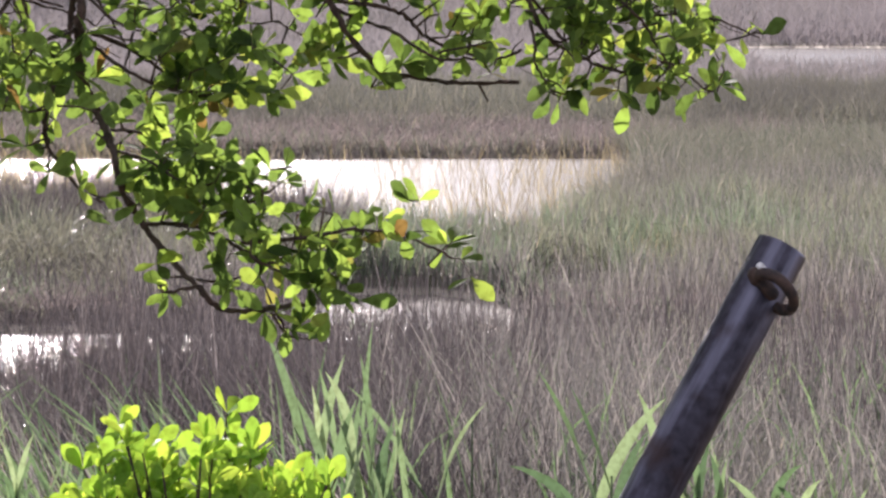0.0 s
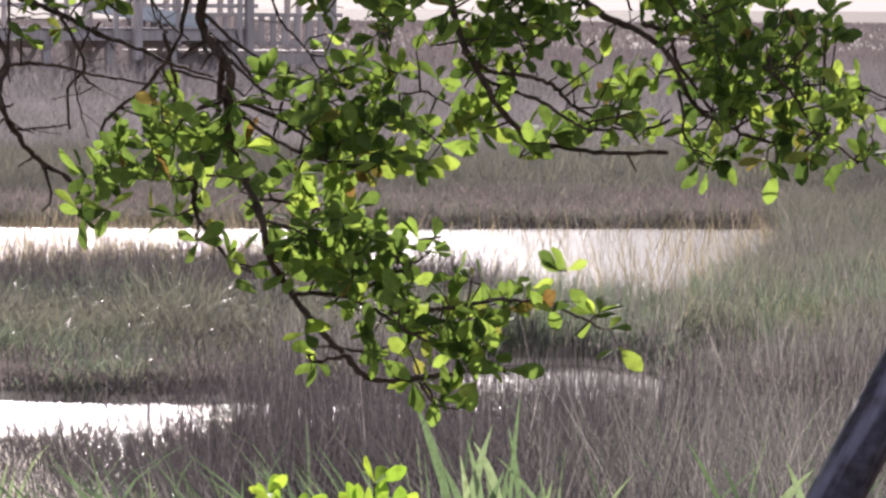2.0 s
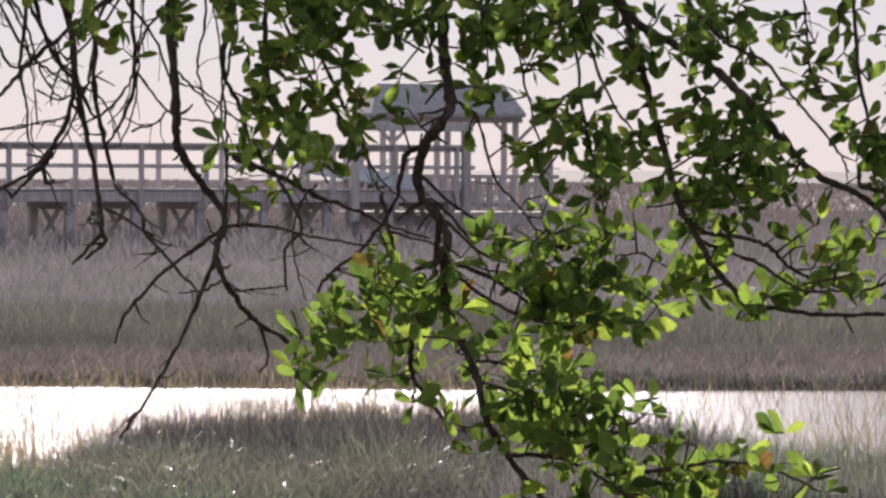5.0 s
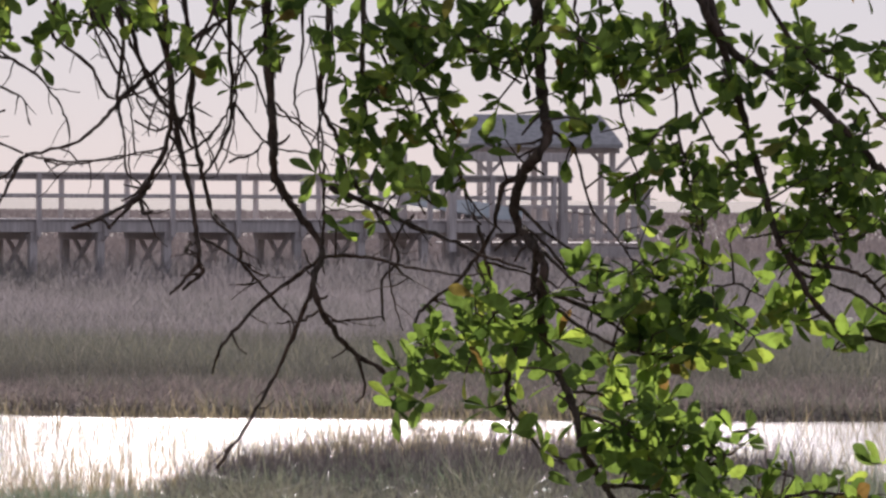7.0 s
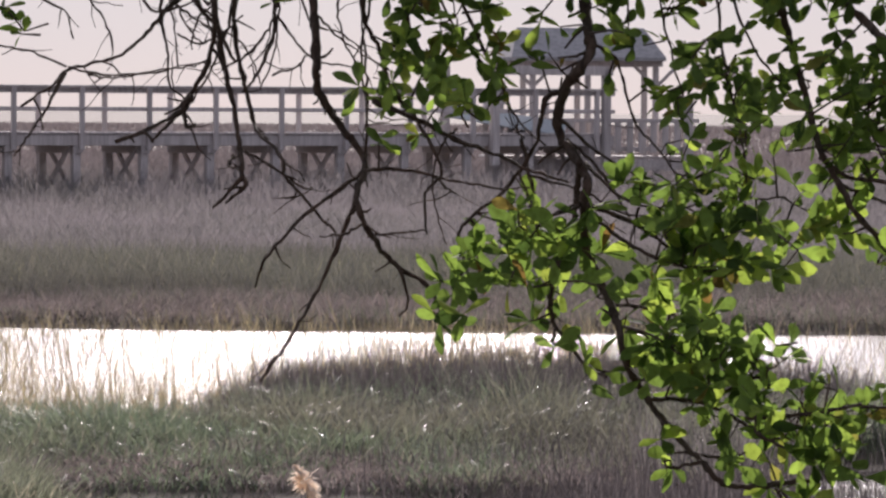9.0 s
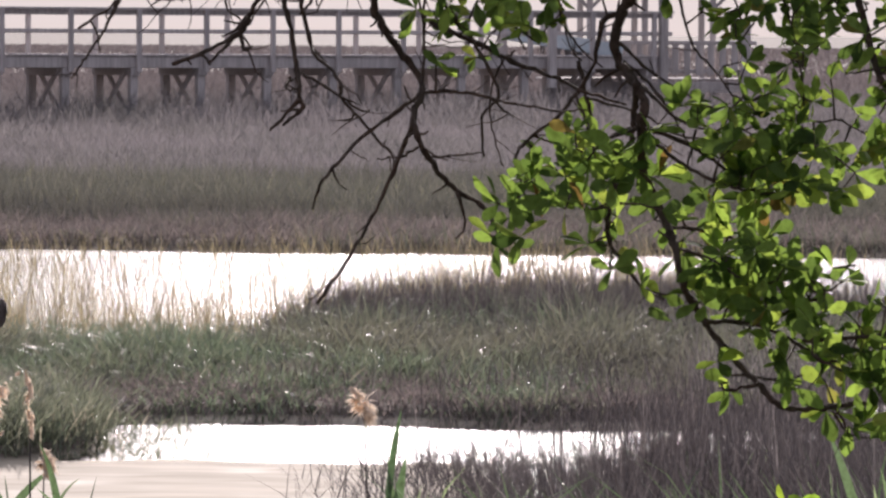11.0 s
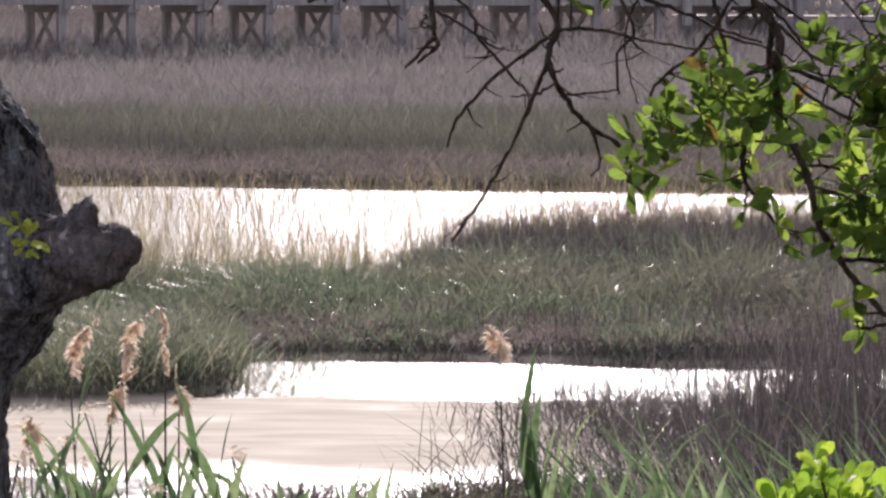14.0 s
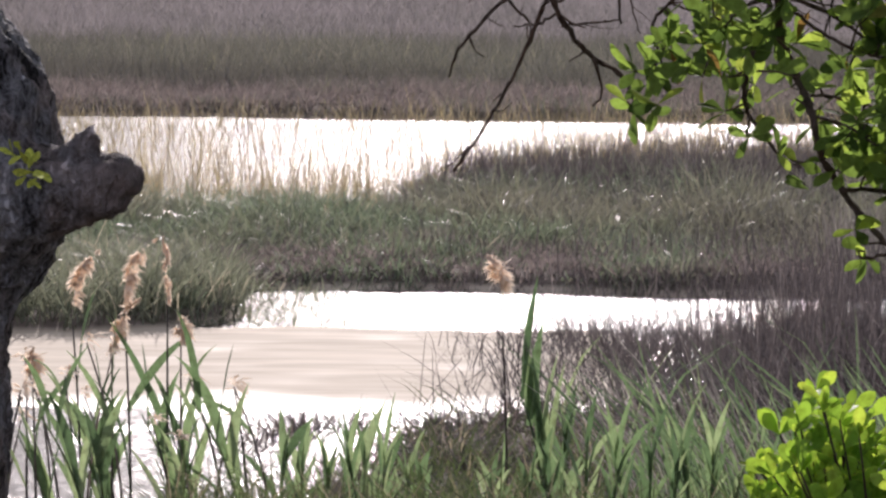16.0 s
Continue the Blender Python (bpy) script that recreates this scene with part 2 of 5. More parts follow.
def near_bank(x, y):
    """How far off the near bank of the far creek lies."""
    return np.interp(x, [-5, -2.0, -1.5, -1.1, 0.0, 1.4, 3.2, 3.8, 4.5, 5.2, 5.6, 6.4, 6.9], [32.0, 32.3, 33.2, 35.4, 36.4, 36.0, 34.2, 34.0, 36.2, 39.4, 41.2, 45.8, 52]) + 0.4 * wob(x, y, 3.0, 4)


def back_creek(x, y):
    """1 inside the far creek, 0 on its banks."""
    far = np.interp(x, [-4.7, 1.1, 3.6, 6.7], [50.4, 49.6, 49.5, 50.0]) + 0.12 * wob(x, y * 0, 5.0, 3)
    near = near_bank(x, y)
    return step(-0.5, 0.5, y - near) * step(-0.9, 0.25, far - y)


def front_creek(x, y):
    far = 27.85 - 0.05 * x + 0.2 * wob(x, y * 0, 2.6, 5)
    near = np.interp(x, [-1.9, -1.45, -1.15, -0.85, 0.3, 1.0, 1.9, 3.3, 4.3, 9], [15.2, 15.6, 17.6, 20.0, 21.5, 25.0, 26.0, 26.6, 27.2, 27.5]) + 0.25 * wob(x, y, 1.5, 6)
    left = step(-2.42, -2.2, x + 0.25 * wob(x, y, 2.0, 8)) + step(-0.3, 0.3, 25.2 - y + 0.15 * wob(x, y, 1.2, 7))
    return step(-0.3, 0.3, y - near) * step(-0.55, 0.15, far - y) * np.clip(left, 0, 1)


def mud_flat(x, y):
    """The bare wet silt on the near side of the front creek."""
    far = 25.75 + 0.1 * wob(x, y * 0, 2.0, 11) - 0.35 * step(-0.4, 0.6, x)
    return step(-0.12, 0.12, far - y) * step(0.0, 0.8, y - np.interp(x, [-2.2, -1.5, -1.1, -0.8, 0.0], [18.6, 19.2, 20.0, 20.6, 20.8])) * step(0.9, -0.2, x - 0.1 * (25 - y))


def height(x, y):
    bank = 0.62 * step(16.8, 10.8, y)
    land = 0.1 + 0.03 * wob(x, y, 4.0, 1) + bank
    pool = np.maximum(back_creek(x, y), front_creek(x, y))
    pool = np.maximum(pool, step(78, 80, y) * step(101.5, 100.5, y) * step(12.0, 14.0, x - (y - 75) * 0.1))
    for px, py, rx, ry in ((2.75, 29.4, 0.75, 1.5), (4.8, 26.2, 0.5, 0.9), (4.55, 32.4, 0.25, 0.9), (3.9, 30.9, 0.3, 0.8), (0.0, 21.2, 1.0, 0.6), (0.95, 21.6, 0.55, 0.8), (1.6, 22.4, 0.5, 0.5)):
        pool = np.maximum(pool, step(1.15, 0.85, np.hypot((x - px) / rx, (y - py) / ry) + 0.2 * wob(x, y, 0.6, 13)))
    # small puddles among the dead reeds
    pool = np.maximum(pool, step(0.72, 0.86, wob(x, y * 0.45, 0.75, 60)) * step(0.6, 1.4, x) * step(20.5, 22.0, y) * step(34.0, 32.0, y))
    bed = land * (1 - pool) - 0.25 * pool
    flat = mud_flat(x, y)
    return np.where(flat > 0.02, np.maximum(bed, -0.25 + 0.27 * flat + 0.004 * wob(x, y, 0.7, 12) - 0.025 * step(22.6, 21.2, y) + 0.005 * step(23.0, 21.6, y) * wob(x, y * 0.5, 0.5, 61)), bed)


def sheet(xs, ys):
    gx, gy = np.meshgrid(xs, ys)
    gz = height(gx, gy)
    verts = np.stack([gx, gy, gz], -1).reshape(-1, 3)
    w, hgt = len(xs), len(ys)
    i = np.arange(w * hgt).reshape(hgt, w)
    quads = np.stack([i[:-1, :-1], i[:-1, 1:], i[1:, 1:], i[1:, :-1]], -1).reshape(-1, 4)
    return verts, quads


def fast_mesh(name, verts, faces, mat, parent=None):
    """A mesh from arrays; faces all of one size."""
    me = bpy.data.meshes.new(name)
    k = faces.shape[1]
    me.vertices.add(len(verts))
    me.vertices.foreach_set("co", np.asarray(verts, np.float32).ravel())
    me.loops.add(faces.size)
    me.loops.foreach_set("vertex_index", np.asarray(faces, np.int32).ravel())
    me.polygons.add(len(faces))
    me.polygons.foreach_set("loop_start", np.arange(0, faces.size, k, dtype=np.int32))
    me.polygons.foreach_set("loop_total", np.full(len(faces), k, np.int32))
    me.materials.append(mat)
    me.update(calc_edges=True)
    me.validate()
    ob = new(name, me)
    if parent:
        ob.parent = parent
    return ob


xs = np.concatenate([[-4000, -1000, -300, -100, -40, -18], np.arange(-9, 14.01, 0.12), [17, 22, 30, 45, 100, 300, 1000, 4000]])
ys = np.concatenate([[-600, -100, -20, 0, 4], np.arange(8, 17, 0.5), np.arange(17, 29.5, 0.1), np.arange(29.5, 54, 0.2), np.arange(54, 120, 1.5), [130, 150, 180, 240, 400, 800, 2000, 4500]])
ground = smooth(fast_mesh("ground", *sheet(xs, ys), GROUND))
tagged(ground, "flat grey-brown salt marsh soil with wet silt banks", "marsh", kind="structure")
bm = bmesh.new()
for x, y in ((-60, 12), (80, 12), (80, 130), (-60, 130)):
    bm.verts.new((x, y, 0))
bm.faces.new(bm.verts)
tagged(part("water", bm, WATER), "rippled tidal creek water glittering in low sun", "water", kind="structure")


# ---------------------------------------------------------------- grasses
def blades(x, y, z, tall, wide, lean, bend, rng, segs=2, toward=None):
    """Tapered, bent blades as triangles; each blade is an island of its own."""
    n = len(x)
    turn, tip = rng.uniform(0, 6.283, n), rng.uniform(0, 6.283, n)
    if toward is not None:
        tip = toward + rng.normal(0, 0.35, n)
    side = np.stack([np.cos(turn), np.sin(turn), 0 * turn], -1) * (wide / 2)[:, None]
    out = np.stack([np.cos(tip), np.sin(tip), 0 * tip], -1)
    rows = []
    for k in range(segs):
        s = k / segs
        c = np.stack([x, y, z + tall * s], -1) + out * ((lean * s + bend * s * s) * tall)[:, None]
        wdt = 1 - 0.45 * s
        rows += [c - side * wdt, c + side * wdt]
    rows.append(np.stack([x, y, z + tall * (1 - 0.25 * bend)], -1) + out * ((lean + bend) * tall)[:, None])
    per = 2 * segs + 1
    verts = np.stack(rows, 1).reshape(-1, 3)
    tri = []
    for k in range(segs - 1):
        a = 2 * k
        tri += [(a, a + 1, a + 3), (a, a + 3, a + 2)]
    a = 2 * (segs - 1)
    tri.append((a, a + 1, a + 2))
    faces = (np.arange(n)[:, None, None] * per + np.array(tri)[None]).reshape(-1, 3)
    return verts, faces


def scatter(rng, count, x0, x1, y0, y1, fan=True):
    """Random places in a strip that widens with distance."""
    y = np.sqrt(rng.uniform(y0 * y0, y1 * y1, count)) if fan else rng.uniform(y0, y1, count)
    x = rng.uniform(0, 1, count) * (x1 - x0) * (y / y1) + x0 * y / y1 if fan else rng.uniform(x0, x1, count)
    return x, y


def field(name, seed, count, box, tall, wide, mat, label, keep=None, lean=0.25, bend=0.35, segs=2, fan=True, toward=None):
    rng = np.random.RandomState(seed)
    x, y = scatter(rng, count, *box, fan=fan)
    if keep is not None:
        ok = rng.uniform(0, 1, len(x)) < keep(x, y)
        x, y = x[ok], y[ok]
    z = height(x, y)
    hgt = tall(x, y) if callable(tall) else tall
    hgt = hgt * rng.uniform(0.55, 1.1, len(x))
    v, f = blades(x, y, np.maximum(z, -0.08) - 0.01, hgt, wide * rng.uniform(0.6, 1.3, len(x)), rng.uniform(0, 1, len(x)) * (lean(x, y) if callable(lean) else lean), rng.uniform(0, 1, len(x)) * (bend(x, y) if callable(bend) else bend), rng, segs, toward)
    return tagged(fast_mesh(name, v, f, mat), label, "grass", kind="stuff")


def edge(x, y, front, back, low, full):
    """Grass that is short at the waterside (front) and grown up behind it (back)."""
    return low + (full - low) * step(front, back, y)


def dry_land(x, y):
    return (height(x, y) > -0.03).astype(float)


def shore(x, y):
    """On land, thinning out into the shallows."""
    hh = height(x, y)
    return np.where(hh > 0.03, 1.0, np.where(hh > -0.2, 0.5, 0.0))


field("green_cordgrass", 21, 170000, (-6.5, 8.5, 25.2, 38.0), lambda x, y: edge(x, y, 28.3, 31.6, 0.05, 0.33) * step(0.0, 1.0, 1 + 0 * x) + 0.16 * step(-1.9, -2.5, x) * step(29, 26, y) + 0.06 * np.exp(-((x - 1.0) / 1.3) ** 2) * step(30, 34, y) + 0.08 * wob(x, y, 0.9, 31) + 0.07 * wob(x, y, 0.3, 37), 0.01, GREEN_GRASS, "dense green cordgrass between the two creeks", lambda x, y: np.where(y < 30, dry_land(x, y) * (mud_flat(x, y) < 0.02), shore(x, y)) * (1 - 0.5 * step(1.8, 3.2, x)), lambda x, y: 0.7 - 0.35 * step(1.6, 3.0, x), lambda x, y: 1.0 - 0.6 * step(1.6, 3.0, x), 3)
field("creek_end_grass", 27, 60000, (-2.0, 13.0, 36.0, 50.5), lambda x, y: 0.38 + 0.09 * wob(x, y, 1.3, 36), 0.011, END_GRASS, "grey-green and brown cordgrass at the end of the creek", dry_land, 0.6, 0.7)
field("emergent_stalks", 28, 130000, (-7.5, 9.5, 32.0, 49.0), lambda x, y: 0.44 + 0.12 * wob(x, y, 1.3, 36) + 0.36 * step(2.6, 1.4, x) * np.exp(-np.maximum(0, y - near_bank(x, y)) / 1.6), 0.0065, WATER_STALK, "thin dry stalks standing in the creek shallows", lambda x, y: np.where(height(x, y) < 0.0, np.clip((0.8 + 0.3 * step(-1.4, 0.0, x)) * (1 - 0.85 * step(1.5, 3.2, x)) * np.exp(-(y - near_bank(x, y)) / (1.5 + 2.3 * step(-1.4, 0.0, x))) * 0.8 + 0.085 * step(2, -0.5, x) + 0.03 + 0.05 * wob(x, y, 1.1, 40), 0.0, 1), 0), 0.35, 0.3)
field("mauve_cordgrass", 22, 95000, (-9.0, 16.0, 49.5, 64.0), lambda x, y: edge(x, y, 50.8, 56.0, 0.12, 0.52) + 0.1 * step(50, 53, y) * wob(x, y, 2.0, 32) + 0.02 * wob(x, y, 0.6, 38), 0.014, BANK_GRASS, "tall grey-green and dry brown cordgrass on the far bank", dry_land, 0.5, 0.6)
field("far_marsh_grass", 23, 100000, (-15.0, 26.0, 64.0, 112.0), lambda x, y: 0.42 + 0.07 * wob(x, y, 4.0, 33) + 0.68 * step(97, 107, y), 0.02, MIX_GRASS, "dry mauve-brown marsh grass stretching to the pier", dry_land, 0.6, 0.6)
field("distant_marsh_grass", 24, 110000, (-30.0, 50.0, 112.0, 230.0), 0.45, 0.05, FAR_GRASS, "distant hazy brown marsh grass behind the pier", None, 0.6, 0.6)
field("horizon_marsh_grass", 34, 50000, (-90.0, 150.0, 230.0, 700.0), 0.45, 0.16, FAR_GRASS, "faint marsh grass towards the horizon", None, 0.6, 0.6)
def reed_top(x, y):
    """Dead reeds stand low by the creek and taller towards the bank, with single stalks that stick out."""
    low = np.interp(y, [19.5, 23, 25.3, 28], [0.5, 0.38, 0.24, 0.14]) * (1 + 0.3 * wob(x, y, 0.7, 34)) * (1 - 0.62 * step(0.4, 1.5, x) * step(20.0, 23.0, y))
    low = low * (0.75 + 0.25 * step(0.0, 0.8, x)) * (1 - 0.35 * step(0.14, 0.165, x / y))
    return low + 0.3 * (np.sin(x * 731.0 + y * 397.0) > 0.93 - 0.15 * step(0.2, 1.3, x))


field("dead_reed_stalks", 25, 80000, (-2.0, 6.5, 16.5, 28.6), reed_top, 0.006, DARK_GRASS, "dark dead reed stalks along the front creek", lambda x, y: np.where(y < 25.9 + 0.35 * step(0, 2, x), 1, height(x, y) > -0.05) * np.clip(np.clip((x + 1.1) / 1.6, 0, 1) ** 2.2 * 0.9 + 0.6 * wob(x, y, 0.6, 41) * step(-0.8, 0.2, x), 0.06 * step(-0.8, 0.4, x), 1) * np.where(y < 19.5, step(0.6, 1.6, x), 1) * step(0.135, 0.075, x / y) * (1 - 0.8 * step(23.2, 22.0, y) * step(0.65, 0.25, x)), 0.5, 0.35)
# the dead reeds continued to the right, in the colour lightened for haze
field("pale_reed_stalks", 39, 42000, (1.6, 6.5, 16.5, 28.6), reed_top, 0.006, PALE_STALK, "pale dry reed stalks by the end of the front creek", lambda x, y: (height(x, y) > -0.05) * step(0.07, 0.13, x / y) * np.clip(0.7 + 0.5 * wob(x, y, 0.6, 41), 0.1, 1), 0.5, 0.35)
field("bank_grass", 26, 20000, (-2.6, 4.6, 15.5, 20.6), lambda x, y: 0.2 + 0.07 * wob(x, y, 0.5, 46), 0.008, TURF, "low green grass on the near bank", lambda x, y: dry_land(x, y) * (mud_flat(x, y) < 0.3) * step(-1.2, -0.7, x) * (1 - 0.85 * step(18.2, 19.4, y) * step(1.4, 0.9, x)) * (1 - 0.65 * step(0.8, 1.8, x)), 0.7, 0.9, 3)
field("waterside_stubble", 29, 60000, (-3.6, 5.8, 26.9, 31.5), lambda x, y: 0.07 + 0.1 * step(28.0, 30.5, y) + 0.04 * wob(x, y, 0.5, 42), 0.009, EDGE_STRAW, "short brown stubble along the front creek", lambda x, y: (height(x, y) > -0.16) * (y > 27.1 - 0.05 * x) * step(30.6, 28.6, y + 0.6 * wob(x, y, 1.2, 71)), 0.8, 0.8)
field("far_waterside_stubble", 30, 60000, (-8.5, 9.5, 49.0, 54.5), lambda x, y: 0.14 + 0.16 * step(50.2, 54, y) + 0.03 * wob(x, y, 0.8, 43), 0.013, EDGE_STRAW, "short brown stubble along the far creek", lambda x, y: (height(x, y) > -0.16) * (y > 48.8) * step(54.5, 52.5, y + 0.8 * wob(x, y, 2.0, 72)), 0.8, 0.8)
field("dark_dead_grass", 31, 62000, (-1.9, 4.4, 28.8, 37.8), lambda x, y: (0.45 + 0.08 * wob(x, y, 0.8, 44) + 0.22 * (np.sin(x * 613.0 + y * 331.0) > 0.9)) * (0.55 + 0.45 * step(30.5, 34.5, y)), 0.008, DARK_GRASS, "dark dead grass on a low rise by the creek", lambda x, y: (height(x, y) > -0.2) * np.clip(1.25 * np.exp(-(np.maximum(np.abs(x - 0.6) - 1.75, 0) / 0.4) ** 2) + 0.2 * wob(x, y, 0.9, 45), 0, 1) * (0.3 * step(28.8, 30.5, y) * step(-0.1, 0.8, x) + 0.05 + 0.9 * step(31.5, 33.5, y)), 0.3, 0.35)
field("young_green_blades", 32, 1700, (-0.8, 4.8, 16.5, 24.0), lambda x, y: np.interp(y, [16.5, 20, 24], [0.62, 0.5, 0.22]) + 0.06 * wob(x, y, 0.8, 47), 0.013, REED_LEAF, "thin young green blades among the dead reeds", lambda x, y: np.clip(0.5 + 0.5 * wob(x, y, 0.9, 48), 0, 1) * (mud_flat(x, y) < 0.3) * (0.12 + 0.88 * step(0.7, 1.5, x)), 0.35, 0.6, 3)
field("promontory_grass", 33, 16000, (-4.4, -1.5, 24.8, 28.2), lambda x, y: 0.3 + 0.08 * wob(x, y, 0.5, 49) - 0.12 * step(-2.3, -1.8, x), 0.008, POINT_GRASS, "lush green grass on the point between creek and mud", lambda x, y: ((height(x, y) > -0.06) * (0.55 + 0.45 * wob(x, y, 0.35, 67)) + 0.22 * (height(x, y) > -0.26) * (x < -1.45 + 0.3 * wob(x, y, 0.5, 62))) * ((mud_flat(x, y) < 0.6) | (height(x, y) > 0.032)), 0.7, 1.0, 3)
field("slope_grass", 35, 9000, (-1.5, 2.6, 6.5, 16.0), lambda x, y: 0.22 + 0.05 * wob(x, y, 0.6, 50), 0.007, TURF, "short green grass on the slope of the bank", None, 0.7, 0.8)
field("reed_litter", 36, 24000, (-1.9, 1.9, 17.0, 21.3), 0.14, 0.009, DRY_GRASS, "broken dead reed litter on the wet edge of the mud", lambda x, y: np.clip(0.5 + 0.6 * wob(x, y, 0.6, 52), 0, 1) * step(-1.75, -1.4, x) * step(21.2, 20.0, y + 0.5 * wob(x, y, 0.7, 70)), 2.2, 0.3)
field("tall_dead_reeds", 37, 8200, (0.1, 5.2, 19.5, 26.0), lambda x, y: 0.58 + 0.12 * wob(x, y, 0.6, 63) + 0.22 * step(0.5, 1.2, x) * step(1.9, 1.4, x), 0.0068, DARK_GRASS, "tall dark dead reed stalks standing by the front creek", lambda x, y: np.clip(0.4 + 0.7 * wob(x, y, 0.7, 64), 0.08, 1) * step(0.2, 1.0, x), 0.14, 0.2)
field("standing_dead_stems", 44, 1500, (0.22, 1.5, 21.0, 23.2), lambda x, y: 0.74 + 0.14 * wob(x, y, 0.5, 75), 0.0075, DARK_GRASS, "straight dark dead stems in loose clumps by the front creek", lambda x, y: np.clip(0.06 + 1.6 * (wob(x, y * 0.3, 0.22, 76) - 0.25), 0.05, 0.8), 0.1, 0.1)
field("mixed_dry_stalks", 38, 38000, (1.6, 8.5, 28.4, 42.0), lambda x, y: 0.36 + 0.1 * wob(x, y, 0.9, 65), 0.008, PALE_STALK, "thin dry stalks among the green cordgrass", lambda x, y: dry_land(x, y) * np.clip(0.6 + 0.5 * wob(x, y, 1.6, 66), 0.1, 1), 0.25, 0.3)

field("leaning_green_blades", 41, 190, (0.15, 1.25, 13.6, 15.8), 0.62, 0.012, REED_LEAF, "long thin green blades leaning over the bank", None, 0.85, 0.3, 4, toward=math.pi)
field("leaning_straw", 42, 420, (0.0, 1.7, 13.6, 18.5), 0.6, 0.006, PALE_STALK, "thin straw leaning over the bank", None, 0.9, 0.3, 3, toward=math.pi)
field("low_green_tufts", 43, 14000, (2.4, 6.4, 16.5, 28.0), lambda x, y: 0.17 + 0.07 * wob(x, y, 0.8, 73), 0.008, POINT_GRASS, "low green tufts among the pale reeds", lambda x, y: (height(x, y) > -0.03) * step(0.11, 0.14, x / y) * np.clip(0.35 + 0.7 * wob(x, y, 0.9, 74), 0, 1), 0.7, 0.8, 3)
field("leaning_dead_stems", 40, 3900, (-1.35, 1.3, 19.0, 25.6), lambda x, y: 0.42 + 0.12 * wob(x, y, 0.5, 68), 0.0055, DARK_GRASS, "thin dead stems leaning over the mud", lambda x, y: np.clip(0.45 + 0.6 * wob(x, y, 0.6, 69), 0, 1) * step(-1.1, 0.1, x), 1.5, 0.5, 3)

# ---------------------------------------------------------------- the timber pier
def box(bm, size, at=(0, 0, 0), turn=None, bevel=0.0):
    made = bmesh.ops.create_cube(bm, size=1.0)["verts"]
    m = Matrix.Translation(at) @ (turn or Matrix()) @ Matrix.Diagonal((*size, 1))
    bmesh.ops.transform(bm, matrix=m, verts=made)
    if bevel:
        edges = list({e for v in made for e in v.link_edges})
        bmesh.ops.bevel(bm, geom=edges, offset=bevel, segments=1, affect="EDGES")


def block(name, size, at, parent, mat=WOOD, turn=None, bevel=0.01, label=""):
    bm = bmesh.new()
    box(bm, size, (0, 0, 0), None, bevel)
    ob = part(name, bm, mat, parent, label)
    ob.matrix_local = Matrix.Translation(at) @ (turn or Matrix())
    return ob


def share(ob, parent, at, turn=None):
    c = new(ob.name.split(".")[0], ob.data)
    c.parent = parent
    c.matrix_local = Matrix.Translation(at) @ (turn or Matrix())
    return c


PIER_TURN = 28.0
BAY, WIDE, DECK, RAIL = 1.56, 2.0, 1.71, 2.70
pier = tagged(new("pier"), "weathered grey timber pier on braced piles over the marsh", "pier")
pier.matrix_world = pose(-3.45, 109.0, 0, 0, 0, PIER_TURN)
BAYS = range(-14, 6)
x_min, x_max = BAYS[0] * BAY - 0.4, BAYS[-1] * BAY + 0.4
length, mid = x_max - x_min, (x_max + x_min) / 2
first = {}


def again(name, size, at, turn=None, bevel=0.01, mat=WOOD, parent=pier):
    key = (name, size)
    if key in first:
        return share(first[key], parent, at, turn)
    first[key] = block(name, size, at, parent, mat, turn, bevel)
    return first[key]


for side in (0.0, WIDE):
    again("top_rail", (length, 0.14, 0.05), (mid, side - 0.08 if side == 0 else side + 0.12, RAIL - 0.025))
    again("face_rail", (length, 0.045, 0.1), (mid, side - 0.045 if side == 0 else side + 0.125, RAIL - 0.105))
    again("middle_rail", (length, 0.04, 0.09), (mid, side - 0.045 if side == 0 else side + 0.125, 2.2))
    again("stringer", (length, 0.07, 0.24), (mid, side - 0.005, DECK - 0.165))
for i in BAYS:
    x = i * BAY - 0.15
    for side in (0.0, WIDE):
        again("rail_post", (0.1, 0.1, RAIL - DECK + 0.35), (x + 0.05, side - 0.12 if side == 0 else side + 0.2, (RAIL + DECK) / 2 - 0.2))
        again("pier_leg", (0.17, 0.17, 2.2), (x, 0.1 if side == 0 else WIDE - 0.1, 0.35))
    again("cap_beam", (0.2, WIDE + 0.1, 0.16), (x, WIDE / 2, DECK - 0.37))
    for lean in (1, -1):
        again("brace", (0.05, 2.05, 0.13), (x + 0.11 * lean, WIDE / 2, 0.78), Matrix.Rotation(lean * radians(38), 4, "X"))
n_planks = int(length / 0.15)
for i in range(n_planks):
    again("plank", (0.14, WIDE + 0.16, 0.04), (x_min + 0.15 * i, WIDE / 2, DECK - 0.02 + 0.003 * (i * 7 % 3)))

# the gate frame at the pier's end
for px in (5.09, 7.91):
    again("gate_post", (0.18, 0.16, 2.2), (px, -0.16, 2.1))
again("gate_beam", (3.1, 0.16, 0.2), (6.5, -0.16, 3.1))
again("gate_post", (0.18, 0.16, 2.2), (5.09, WIDE + 0.16, 2.1))

# roofed landing, lower than the walk, behind the pier's end
landing = tagged(new("covered_landing"), "grey timber boat landing with picket rail under a grey roof", "boat landing")
landing.matrix_world = pose(3.1, 115.2, 0.0, 0, 0, 6)
FLOOR = 1.2
for i in range(28):
    again("landing_plank", (0.16, 2.4, 0.05), (-2.1 + 0.17 * i, 0, FLOOR - 0.025 + 0.003 * (i % 2)), parent=landing)
